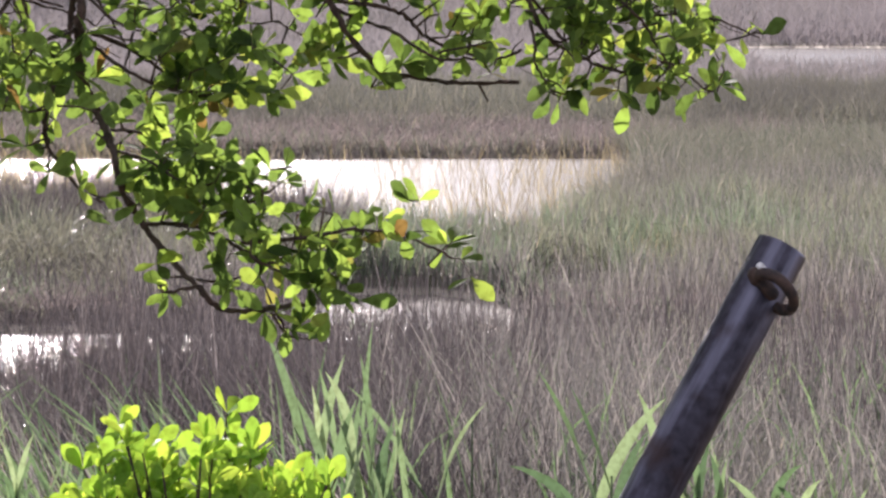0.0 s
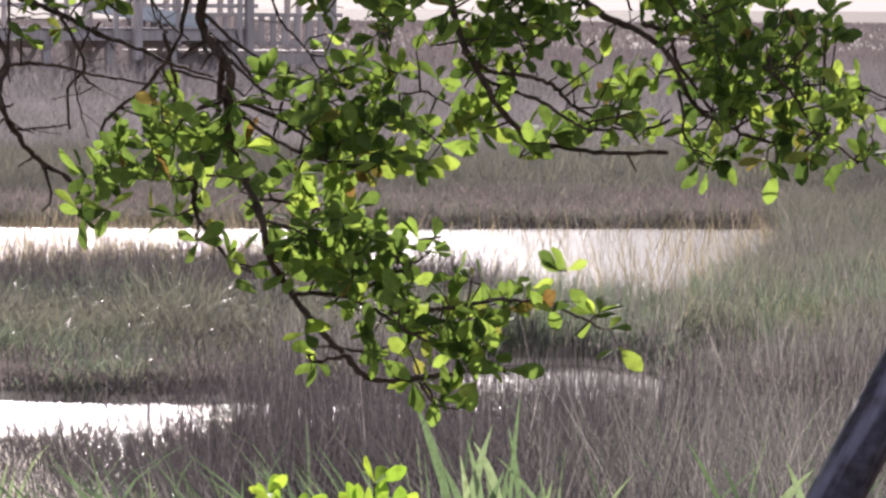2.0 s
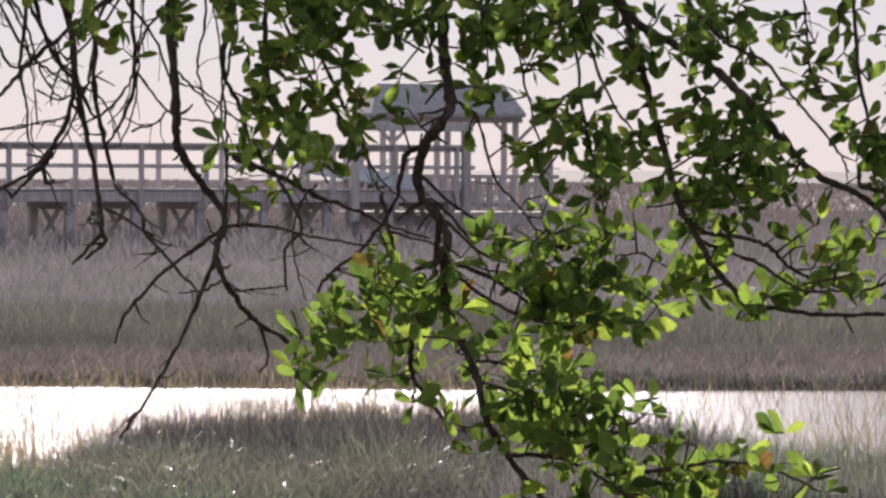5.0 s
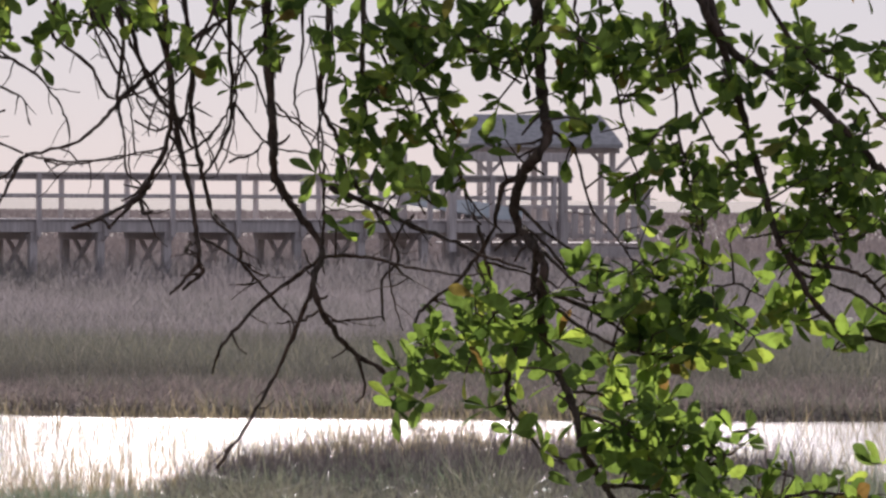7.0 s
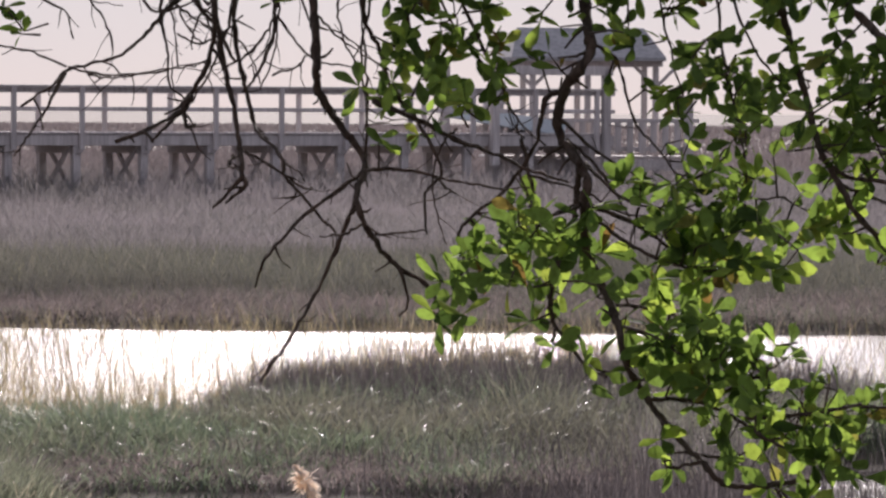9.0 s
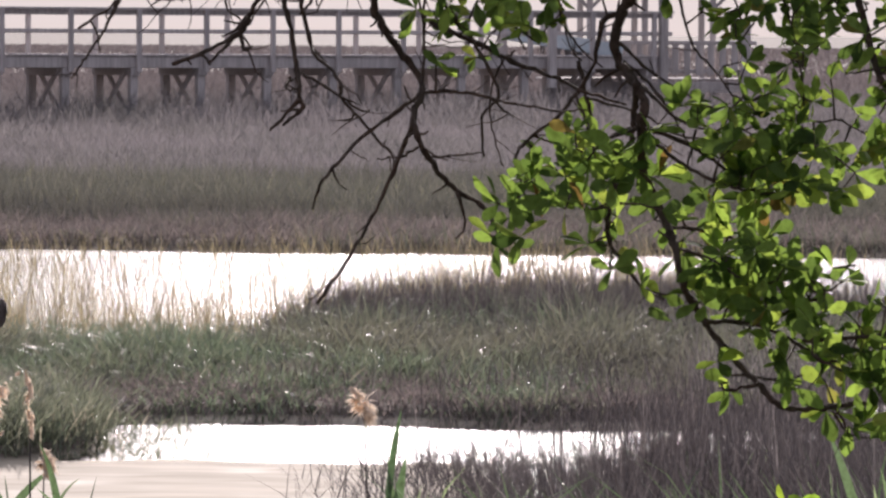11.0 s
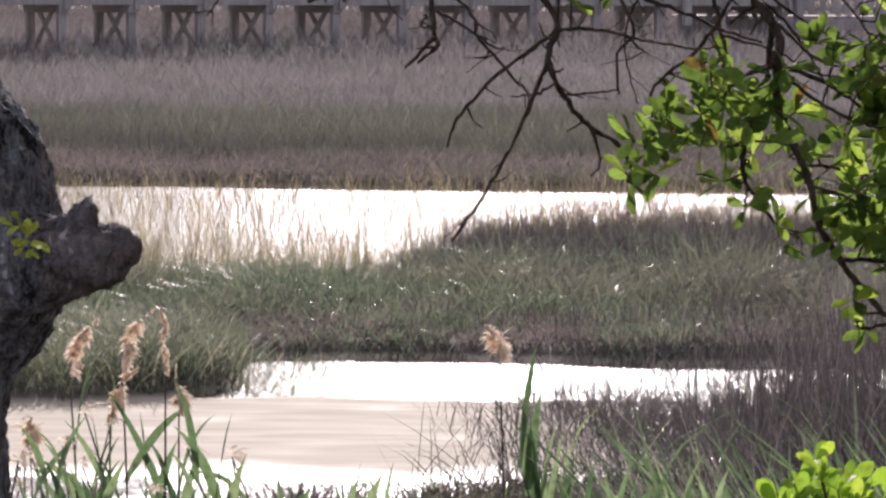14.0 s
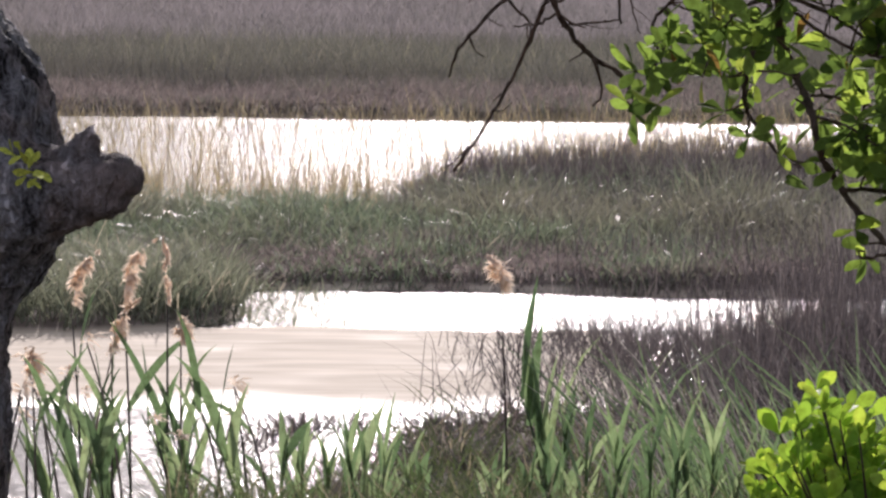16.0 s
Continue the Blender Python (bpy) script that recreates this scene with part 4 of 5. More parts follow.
limb(0.0048, 0.0015, 9.25, [(-0.53, 2.78), (-0.52, 2.608), (-0.51, 2.494), (-0.515, 2.381), (-0.502, 2.308), (-0.5, 2.246), (-0.469, 2.216)])
limb(0.0056, 0.0015, 9.25, [(-0.545, 2.78), (-0.518, 2.61), (-0.49, 2.49), (-0.458, 2.401), (-0.407, 2.34), (-0.376, 2.288), (-0.324, 2.34), (-0.303, 2.402), (-0.293, 2.526)])
limb(0.0024, 0.0016, 9.30, [(-0.315, 2.263), (-0.264, 2.281), (-0.253, 2.3)])
limb(0.0061, 0.0023, 9.10, [(-0.146, 2.725), (-0.136, 2.603), (-0.131, 2.481), (-0.146, 2.379), (-0.116, 2.309), (-0.095, 2.238), (-0.044, 2.176), (-0.004, 2.093), (-0.032, 2.051), (-0.029, 1.978)])
limb(0.0062, 0.0023, 9.15, [(-0.065, 2.708), (-0.065, 2.585), (-0.07, 2.463), (-0.065, 2.36), (-0.035, 2.289), (0.006, 2.228), (0.068, 2.182)])
limb(0.0047, 0.0015, 9.15, [(0.016, 2.708), (0.011, 2.586), (0.006, 2.463), (0.067, 2.32), (0.108, 2.249), (0.125, 2.177), (0.146, 2.151)])
limb(0.0030, 0.0015, 9.28, [(-0.561, 2.59), (-0.55, 2.528), (-0.514, 2.466), (-0.491, 2.394), (-0.462, 2.342), (-0.439, 2.32)])
limb(0.0036, 0.0016, 9.22, [(-0.527, 2.588), (-0.513, 2.526), (-0.485, 2.465), (-0.457, 2.418), (-0.43, 2.357), (-0.407, 2.29), (-0.394, 2.247)])
limb(0.0028, 0.0015, 9.30, [(-0.583, 2.591), (-0.562, 2.529), (-0.528, 2.477), (-0.507, 2.415), (-0.498, 2.348), (-0.489, 2.275)])
limb(0.0040, 0.0018, 9.24, [(-0.327, 2.59), (-0.345, 2.528), (-0.372, 2.466), (-0.386, 2.394), (-0.403, 2.332), (-0.428, 2.27), (-0.457, 2.213)])
limb(0.0026, 0.0015, 9.30, [(-0.309, 2.374), (-0.265, 2.315), (-0.224, 2.287), (-0.16, 2.28)])
limb(0.0022, 0.0013, 9.30, [(-0.659, 2.264), (-0.607, 2.257), (-0.535, 2.27), (-0.429, 2.287)])
limb(0.0034, 0.0018, 9.16, [(-0.13, 2.587), (-0.127, 2.465), (-0.139, 2.373), (-0.149, 2.291), (-0.138, 2.189), (-0.14, 2.112)])
limb(0.0034, 0.0018, 9.16, [(-0.084, 2.587), (-0.048, 2.486), (0.024, 2.343), (0.096, 2.256), (0.138, 2.18), (0.184, 2.139)])
limb(0.0030, 0.0016, 9.16, [(-0.181, 2.587), (-0.178, 2.464), (-0.195, 2.393), (-0.178, 2.316), (-0.135, 2.258)])
limb(0.0026, 0.0014, 9.20, [(0.025, 2.169), (-0.0, 2.143), (-0.019, 2.085), (-0.013, 2.015), (0.006, 1.957)])
limb(0.0026, 0.0014, 9.20, [(-0.019, 2.085), (0.005, 2.061), (0.026, 2.046)])
limb(0.0030, 0.0015, 9.20, [(-0.238, 2.588), (-0.245, 2.506), (-0.294, 2.434), (-0.304, 2.362), (-0.308, 2.306), (-0.332, 2.239)])

# leaves: small obovate blades, cupped along the midrib
def leaf_mesh(length, wide):
    rows = ((0.0, 0.05), (0.22, 0.35), (0.45, 0.8), (0.7, 1.0), (0.9, 0.62), (1.0, 0.08))
    v, f = [], []
    for s, w in rows:
        y, droop = s * length, -0.12 * length * s * s
        v += [(-w * wide / 2, y, droop + 0.22 * w * wide / 2), (0, y, droop), (w * wide / 2, y, droop + 0.22 * w * wide / 2)]
    for i in range(len(rows) - 1):
        a = 3 * i
        f += [(a, a + 1, a + 4, a + 3), (a + 1, a + 2, a + 5, a + 4)]
    return np.array(v), np.array(f)


LEAF_V, LEAF_F = leaf_mesh(0.062, 0.028)
NODES = np.concatenate(TWIGS)
OWNER = np.repeat(np.arange(len(TWIGS)), [len(p) for p in TWIGS])
LEAVES, SHOOTS = [], []


def turned(way, rnd):
    """A frame whose second axis runs along way and whose third leans out of the crown, towards the open bank."""
    y = way / np.linalg.norm(way)
    up = np.array([0, -0.75, 0.65]) + rnd.normal(0, 0.6, 3)
    x = np.cross(y, up)
    x /= np.linalg.norm(x) + 1e-9
    return np.stack([x, y, np.cross(x, y)], 1)


def spray(cx, cz, sx, sz, count):
    """Rosettes of leaves on thin shoots that spring from the nearest branch."""
    left = count
    while left > 0:
        a, r = rng.uniform(0, 6.28), math.sqrt(rng.uniform(0, 1))
        tip = np.array([cx + sx * r * math.cos(a), 9.0 + rng.normal(0, 0.13), cz + sz * r * math.sin(a)])
        dist = np.linalg.norm((NODES - tip) * (1, 0.4, 1), axis=1)
        root = NODES[int(np.argmin(dist))]
        gap = tip - root
        far = np.linalg.norm(gap)
        start = root if far < 0.16 else tip - gap / far * 0.13 + rng.normal(0, 0.02, 3)
        mid = (start + tip) / 2 + rng.normal(0, 0.012, 3)
        SHOOTS.append(np.array([start, mid, tip]))
        way = tip - start
        way = way / (np.linalg.norm(way) + 1e-6) + np.array([0, 0, -0.1])
        k = min(left, int(rng.randint(5, 10)))
        for i in range(k):
            out = way * rng.uniform(0.1, 0.7) + rng.normal(0, 0.62, 3) + np.array([0, 0, 0.12])
            base = tip if i < k - 2 else mid
            LEAVES.append((base, turned(out, rng), rng.uniform(0.6, 1.15) * (0.98 if cz < 2.05 else 0.76)))
        left -= k


spray(0.050, 1.947, 0.025, 0.018, 25)
spray(0.106, 1.957, 0.020, 0.013, 19)
spray(0.013, 1.899, 0.020, 0.013, 12)
spray(0.084, 1.918, 0.015, 0.008, 14)
spray(-0.011, 1.837, 0.008, 0.008, 7)
spray(0.035, 1.846, 0.015, 0.008, 7)
spray(0.129, 2.023, 0.015, 0.013, 14)
spray(0.158, 1.995, 0.020, 0.023, 19)
spray(0.187, 1.966, 0.025, 0.028, 26)
spray(0.164, 1.909, 0.025, 0.008, 12)
spray(0.226, 1.947, 0.020, 0.033, 19)
spray(0.276, 1.948, 0.020, 0.013, 14)
spray(0.250, 2.024, 0.020, 0.013, 11)
spray(0.383, 2.072, 0.040, 0.008, 21)
spray(0.333, 2.072, 0.020, 0.008, 11)
spray(0.453, 2.072, 0.025, 0.013, 16)
spray(0.523, 2.054, 0.025, 0.018, 21)
spray(0.410, 2.005, 0.050, 0.018, 35)
spray(0.490, 2.006, 0.035, 0.023, 40)
spray(0.562, 2.016, 0.020, 0.033, 23)
spray(0.438, 1.958, 0.045, 0.018, 39)
spray(0.518, 1.948, 0.040, 0.028, 42)
spray(0.588, 1.939, 0.020, 0.018, 19)
spray(0.486, 1.910, 0.040, 0.008, 19)
spray(0.609, 1.958, 0.015, 0.013, 7)
spray(0.374, 1.900, 0.030, 0.008, 14)
spray(0.284, 1.900, 0.015, 0.008, 9)
spray(0.322, 1.862, 0.025, 0.013, 14)
spray(0.222, 1.861, 0.020, 0.008, 9)
spray(0.159, 1.823, 0.010, 0.008, 5)
spray(0.412, 1.843, 0.040, 0.018, 30)
spray(0.472, 1.843, 0.015, 0.018, 16)
spray(0.379, 1.795, 0.030, 0.023, 28)
spray(0.449, 1.785, 0.035, 0.028, 35)
spray(0.510, 1.795, 0.030, 0.018, 23)
spray(0.549, 1.766, 0.025, 0.018, 19)
spray(0.329, 1.795, 0.008, 0.013, 7)
spray(0.376, 1.737, 0.025, 0.018, 16)
spray(0.446, 1.728, 0.040, 0.023, 30)
spray(0.527, 1.718, 0.040, 0.023, 32)
spray(0.610, 1.776, 0.025, 0.008, 11)
spray(0.668, 1.719, 0.015, 0.018, 11)
spray(0.597, 1.709, 0.025, 0.013, 14)
spray(0.236, 1.756, 0.020, 0.008, 5)
spray(0.296, 1.737, 0.010, 0.008, 4)
spray(0.304, 1.708, 0.008, 0.008, 3)
spray(0.197, 1.775, 0.008, 0.013, 6)
spray(0.454, 1.670, 0.020, 0.013, 11)
spray(0.545, 1.680, 0.030, 0.013, 14)
spray(0.636, 1.671, 0.030, 0.013, 14)
spray(0.573, 1.632, 0.040, 0.018, 23)
spray(0.674, 1.632, 0.040, 0.023, 26)
spray(0.736, 1.661, 0.025, 0.023, 16)
spray(0.512, 1.622, 0.020, 0.013, 7)
spray(0.686, 1.661, 0.010, 0.008, 7)
spray(0.632, 1.594, 0.040, 0.018, 21)
spray(0.550, 1.584, 0.040, 0.008, 12)
spray(0.713, 1.594, 0.020, 0.013, 11)
spray(0.409, 1.564, 0.010, 0.008, 6)
spray(0.396, 1.617, 0.008, 0.008, 4)
spray(0.601, 1.534, 0.020, 0.023, 12)
spray(0.672, 1.539, 0.015, 0.008, 7)
spray(0.622, 1.493, 0.025, 0.008, 11)
spray(0.743, 1.564, 0.010, 0.008, 4)
spray(0.809, 1.705, 0.030, 0.018, 14)
spray(0.838, 1.661, 0.015, 0.008, 5)
spray(0.896, 1.714, 0.015, 0.013, 5)
spray(0.923, 1.642, 0.020, 0.023, 8)
spray(0.927, 1.613, 0.010, 0.008, 4)
spray(0.730, 2.153, 0.050, 0.013, 17)
spray(0.680, 2.153, 0.010, 0.008, 5)
spray(0.751, 2.123, 0.020, 0.013, 10)
spray(0.690, 2.087, 0.015, 0.008, 9)
spray(0.751, 2.093, 0.020, 0.018, 13)
spray(0.691, 2.002, 0.030, 0.013, 15)
spray(0.650, 1.987, 0.010, 0.008, 5)
spray(0.721, 2.022, 0.020, 0.013, 13)
spray(0.711, 1.992, 0.010, 0.008, 8)
spray(0.762, 1.967, 0.010, 0.008, 4)
spray(0.802, 1.962, 0.025, 0.008, 13)
spray(0.797, 1.942, 0.008, 0.008, 5)
spray(0.893, 1.982, 0.015, 0.008, 10)
spray(0.822, 1.972, 0.008, 0.008, 6)
spray(0.882, 2.154, 0.010, 0.023, 6)
spray(0.913, 2.103, 0.020, 0.008, 5)
spray(0.933, 2.073, 0.008, 0.018, 5)
spray(0.883, 2.063, 0.010, 0.008, 7)
spray(0.821, 2.173, 0.015, 0.013, 9)
spray(0.932, 2.164, 0.008, 0.018, 4)
spray(0.984, 2.048, 0.030, 0.023, 25)
spray(0.944, 2.023, 0.030, 0.008, 15)
spray(1.019, 2.104, 0.008, 0.013, 8)
spray(0.995, 1.952, 0.008, 0.008, 6)
spray(1.025, 1.973, 0.010, 0.008, 6)
spray(0.933, 2.028, 0.010, 0.008, 6)
spray(1.085, 2.155, 0.030, 0.033, 29)
spray(1.136, 2.114, 0.040, 0.033, 42)
spray(1.095, 2.084, 0.025, 0.023, 23)
spray(1.167, 2.064, 0.025, 0.038, 36)
spray(1.217, 2.115, 0.035, 0.033, 42)
spray(1.186, 2.155, 0.020, 0.013, 17)
spray(1.258, 2.155, 0.030, 0.028, 32)
spray(1.308, 2.166, 0.020, 0.028, 23)
spray(1.279, 2.085, 0.025, 0.023, 25)
spray(1.238, 2.034, 0.020, 0.023, 19)
spray(1.157, 2.034, 0.025, 0.018, 21)
spray(1.096, 2.013, 0.020, 0.013, 13)
spray(1.330, 2.065, 0.025, 0.023, 23)
spray(1.370, 2.075, 0.015, 0.013, 13)
spray(1.391, 2.045, 0.020, 0.008, 7)
spray(1.351, 2.014, 0.020, 0.018, 17)
spray(1.289, 2.004, 0.020, 0.023, 17)
spray(1.259, 1.973, 0.015, 0.013, 13)
spray(1.097, 1.927, 0.008, 0.008, 8)
spray(1.137, 1.938, 0.010, 0.008, 9)
spray(1.138, 1.902, 0.008, 0.008, 4)
spray(1.198, 1.933, 0.010, 0.008, 8)
spray(1.229, 1.923, 0.008, 0.008, 5)
spray(1.198, 1.963, 0.020, 0.008, 8)
spray(1.270, 1.943, 0.010, 0.008, 9)
spray(1.310, 1.969, 0.010, 0.013, 10)
spray(1.336, 1.923, 0.008, 0.008, 5)
spray(1.382, 1.944, 0.008, 0.008, 7)
spray(1.382, 1.903, 0.008, 0.008, 4)
spray(1.096, 1.983, 0.015, 0.008, 8)
spray(1.422, 1.994, 0.015, 0.013, 8)
spray(1.453, 2.015, 0.020, 0.008, 6)
spray(0.323, 2.438, 0.040, 0.038, 45)
spray(0.283, 2.388, 0.010, 0.008, 9)
spray(0.313, 2.348, 0.020, 0.013, 15)
spray(0.393, 2.459, 0.030, 0.028, 32)
spray(0.424, 2.389, 0.030, 0.018, 20)
spray(0.343, 2.478, 0.040, 0.008, 20)
spray(0.303, 2.292, 0.008, 0.008, 5)
spray(0.354, 2.318, 0.020, 0.008, 10)
spray(0.394, 2.238, 0.025, 0.033, 30)
spray(0.434, 2.288, 0.020, 0.033, 25)
spray(0.474, 2.339, 0.008, 0.018, 6)
spray(0.514, 2.329, 0.008, 0.013, 8)
spray(0.415, 2.198, 0.020, 0.008, 12)
spray(0.475, 2.248, 0.020, 0.028, 22)
spray(0.525, 2.269, 0.025, 0.018, 28)
spray(0.565, 2.208, 0.030, 0.028, 38)
spray(0.515, 2.198, 0.020, 0.023, 20)
spray(0.595, 2.249, 0.020, 0.023, 22)
spray(0.626, 2.189, 0.010, 0.013, 11)
spray(0.425, 2.157, 0.020, 0.008, 9)
spray(0.465, 2.097, 0.020, 0.008, 10)
spray(0.506, 2.108, 0.008, 0.008, 6)
spray(0.456, 2.067, 0.010, 0.008, 5)
spray(0.526, 2.148, 0.030, 0.013, 17)
spray(0.566, 2.078, 0.020, 0.008, 8)
spray(0.606, 2.128, 0.020, 0.013, 9)
spray(0.504, 2.419, 0.040, 0.033, 22)
spray(0.564, 2.379, 0.025, 0.023, 18)
spray(0.615, 2.400, 0.015, 0.023, 11)
spray(0.504, 2.479, 0.040, 0.008, 18)
spray(0.594, 2.470, 0.030, 0.013, 12)
spray(0.615, 2.319, 0.020, 0.013, 9)
spray(0.676, 2.289, 0.010, 0.023, 12)
spray(0.696, 2.340, 0.008, 0.013, 5)
spray(0.726, 2.260, 0.035, 0.028, 52)
spray(0.787, 2.300, 0.020, 0.023, 25)
spray(0.807, 2.320, 0.010, 0.013, 12)
spray(0.797, 2.240, 0.030, 0.028, 48)
spray(0.737, 2.189, 0.040, 0.033, 65)
spray(0.808, 2.169, 0.035, 0.028, 38)
spray(0.768, 2.109, 0.040, 0.018, 17)
spray(0.707, 2.149, 0.015, 0.018, 13)
spray(0.848, 2.220, 0.010, 0.023, 18)
spray(0.715, 2.440, 0.020, 0.023, 20)
spray(0.755, 2.461, 0.010, 0.023, 10)
spray(0.695, 2.400, 0.020, 0.008, 11)
spray(0.647, 2.068, 0.010, 0.023, 6)
spray(0.907, 2.371, 0.015, 0.028, 25)
spray(0.897, 2.431, 0.010, 0.013, 9)
spray(0.836, 2.461, 0.010, 0.023, 8)
spray(0.947, 2.392, 0.010, 0.008, 5)
spray(0.988, 2.362, 0.015, 0.008, 9)
spray(0.928, 2.321, 0.010, 0.008, 10)
spray(0.968, 2.261, 0.020, 0.028, 28)
spray(1.019, 2.251, 0.020, 0.033, 30)
spray(1.019, 2.181, 0.010, 0.013, 11)
spray(0.997, 2.442, 0.010, 0.023, 10)
spray(0.967, 2.482, 0.030, 0.008, 10)
spray(1.109, 2.302, 0.040, 0.063, 55)
spray(1.119, 2.403, 0.040, 0.043, 30)
spray(-0.069, 2.396, 0.030, 0.043, 42)
spray(-0.109, 2.456, 0.020, 0.023, 17)
spray(0.002, 2.416, 0.030, 0.043, 36)
spray(-0.038, 2.306, 0.040, 0.043, 50)
spray(0.022, 2.326, 0.030, 0.033, 32)
spray(-0.088, 2.225, 0.030, 0.023, 23)
spray(0.002, 2.236, 0.035, 0.023, 32)
spray(0.053, 2.216, 0.015, 0.013, 13)
spray(-0.138, 2.235, 0.008, 0.013, 7)
spray(-0.107, 2.145, 0.008, 0.011, 6)
spray(-0.047, 2.145, 0.008, 0.018, 7)
spray(0.052, 2.437, 0.008, 0.008, 4)
spray(-0.019, 2.476, 0.040, 0.008, 21)
spray(-0.078, 2.335, 0.020, 0.023, 17)
spray(0.102, 2.377, 0.008, 0.023, 4)
spray(0.112, 2.316, 0.015, 0.013, 10)
spray(0.103, 2.266, 0.030, 0.018, 21)
spray(0.162, 2.347, 0.010, 0.013, 6)
spray(0.203, 2.357, 0.015, 0.008, 5)
spray(0.103, 2.216, 0.010, 0.013, 8)
spray(0.062, 2.366, 0.010, 0.023, 9)
spray(0.153, 2.297, 0.008, 0.008, 5)
spray(0.183, 2.307, 0.010, 0.008, 4)
spray(0.102, 2.482, 0.040, 0.008, 15)
spray(0.182, 2.457, 0.030, 0.023, 27)
spray(0.232, 2.468, 0.020, 0.023, 21)
spray(0.217, 2.417, 0.010, 0.008, 5)
spray(-0.379, 2.434, 0.008, 0.023, 19)
spray(-0.324, 2.404, 0.008, 0.013, 4)
spray(-0.319, 2.454, 0.020, 0.008, 6)
spray(-0.209, 2.455, 0.010, 0.008, 4)
spray(-0.764, 2.368, 0.020, 0.018, 13)
spray(1.055, 2.220, 0.040, 0.028, 46)
spray(1.137, 2.200, 0.030, 0.043, 48)
spray(1.207, 2.220, 0.030, 0.033, 27)
spray(1.249, 2.150, 0.020, 0.033, 27)
spray(1.157, 2.129, 0.030, 0.023, 27)
spray(1.086, 2.159, 0.020, 0.023, 27)
spray(-0.014, 2.459, 0.161, 0.070, 119)
spray(-0.165, 2.518, 0.110, 0.070, 68)
spray(0.117, 2.499, 0.121, 0.080, 102)
spray(-0.386, 2.567, 0.161, 0.080, 94)
spray(-0.587, 2.536, 0.161, 0.080, 85)
spray(-0.727, 2.515, 0.141, 0.070, 60)
spray(0.719, 2.442, 0.161, 0.070, 102)
spray(0.568, 2.462, 0.171, 0.070, 110)
spray(0.368, 2.461, 0.151, 0.070, 102)
# extra crown leaves added further out, mostly above the view, to shade the upper sprays
for i in range(12000):
    at = np.array([rng.uniform(-1.6, 2.6), rng.uniform(9.75, 10.5), 2.6 + 1.5 * rng.uniform() ** 1.3 + 0.06 * rng.normal()])
    at[2] += 0.3 * max(0.0, at[1] - 10.0) + 0.05
    LEAVES.append((at, turned(rng.normal(0, 1, 3), rng), rng.uniform(1.0, 1.5)))

v, f = [], []
for path in SHOOTS:
    tv, tf = tube(path, [0.0022, 0.0018, 0.0012], 4, 0.1, rng)
    k = len(v)
    v += tv
    f += [tuple(q + k for q in face) for face in tf]
part("shoot_growth", (v, f), TWIG_BARK, oak, "thin brown shoots", kind="stuff")

# the leaves along the two lowest branches singly, the rest joined
leaf_data = bpy.data.meshes.new("leaf")
leaf_data.from_pydata(LEAF_V.tolist(), [], LEAF_F.tolist())
leaf_data.materials.append(OAK_LEAF)
leaf_data.shade_smooth()
single, rest = [], []
for item in LEAVES:
    (single if item[0][2] < 1.93 and len(single) < 300 else rest).append(item)
for base, rot, size in single:
    ob = new("leaf", leaf_data)
    ob.parent = BOUGHS[OWNER[int(np.argmin(np.linalg.norm(NODES - base, axis=1)))]]
    ob.matrix_local = Matrix.Translation(base) @ Matrix(rot.tolist()).to_4x4() @ Matrix.Scale(size, 4)
verts = np.concatenate([base + size * (LEAF_V @ rot.T) for base, rot, size in rest])
faces = np.concatenate([LEAF_F + i * len(LEAF_V) for i in range(len(rest))])
tagged(smooth(fast_mesh("foliage", verts, faces, OAK_LEAF, oak)), "glossy green oak leaves", kind="stuff")

# a small yellowish sprig that grows from the trunk
sprig = tagged(new("sprig"), "small yellow-green leaf sprig growing on the trunk", "sprig")
sprig.matrix_world = pose(-1.045, 8.735, 1.745)
for i in range(17):
    cx, cz = ((-0.024, 0.016), (0.006, -0.012), (-0.004, -0.02))[i % 3]
    dx, dz = cx + 0.006 * rng.normal(), cz + 0.006 * rng.normal()
    wx, wz, size = rng.normal(), 0.45 + rng.normal(), rng.uniform(0.28, 0.62)
    ob = new("leaf", leaf_data)
    ob.parent = sprig
    ob.matrix_local = Matrix.Translation((dx, -0.01 - 0.02 * rng.uniform(), dz)) @ Matrix(turned(np.array([wx, -0.5 + 0.5 * rng.normal(), wz]), rng).tolist()).to_4x4() @ Matrix.Scale(size, 4)
    ob.material_slots[0].link = "OBJECT"
    ob.material_slots[0].material = SPRIG_LEAF

# ---------------------------------------------------------------- the leaning steel pipe
def lathe(bm, profile, seg=32):
    """Turns (radius, height) pairs round the z axis; closes the ends."""
    rows = [[bm.verts.new((r * math.cos(2 * math.pi * k / seg), r * math.sin(2 * math.pi * k / seg), z)) for k in range(seg)] for r, z in profile]
    for a, b2 in zip(rows, rows[1:]):
        for k in range(seg):
            bm.faces.new((a[k], a[(k + 1) % seg], b2[(k + 1) % seg], b2[k]))
    bm.faces.new(rows[0][::-1])
    bm.faces.new(rows[-1])


post = tagged(new("steel_pipe"), "leaning dark rusty steel pipe with an iron ring near its top", "pipe")
top, foot = Vector((1.348, 8.0, 1.708)), Vector((0.688, 7.75, 0.55))
axis = (top - foot)
turn = axis.to_track_quat("Z", "X").to_matrix().to_4x4()
post.matrix_world = Matrix.Translation(foot) @ turn
LONG = axis.length
bm = bmesh.new()
lathe(bm, [(0.043, -0.25), (0.043, LONG * 0.4), (0.0432, LONG * 0.7), (0.043, LONG - 0.004), (0.041, LONG), (0.034, LONG), (0.0335, LONG - 0.003), (0.0335, LONG - 0.15)])
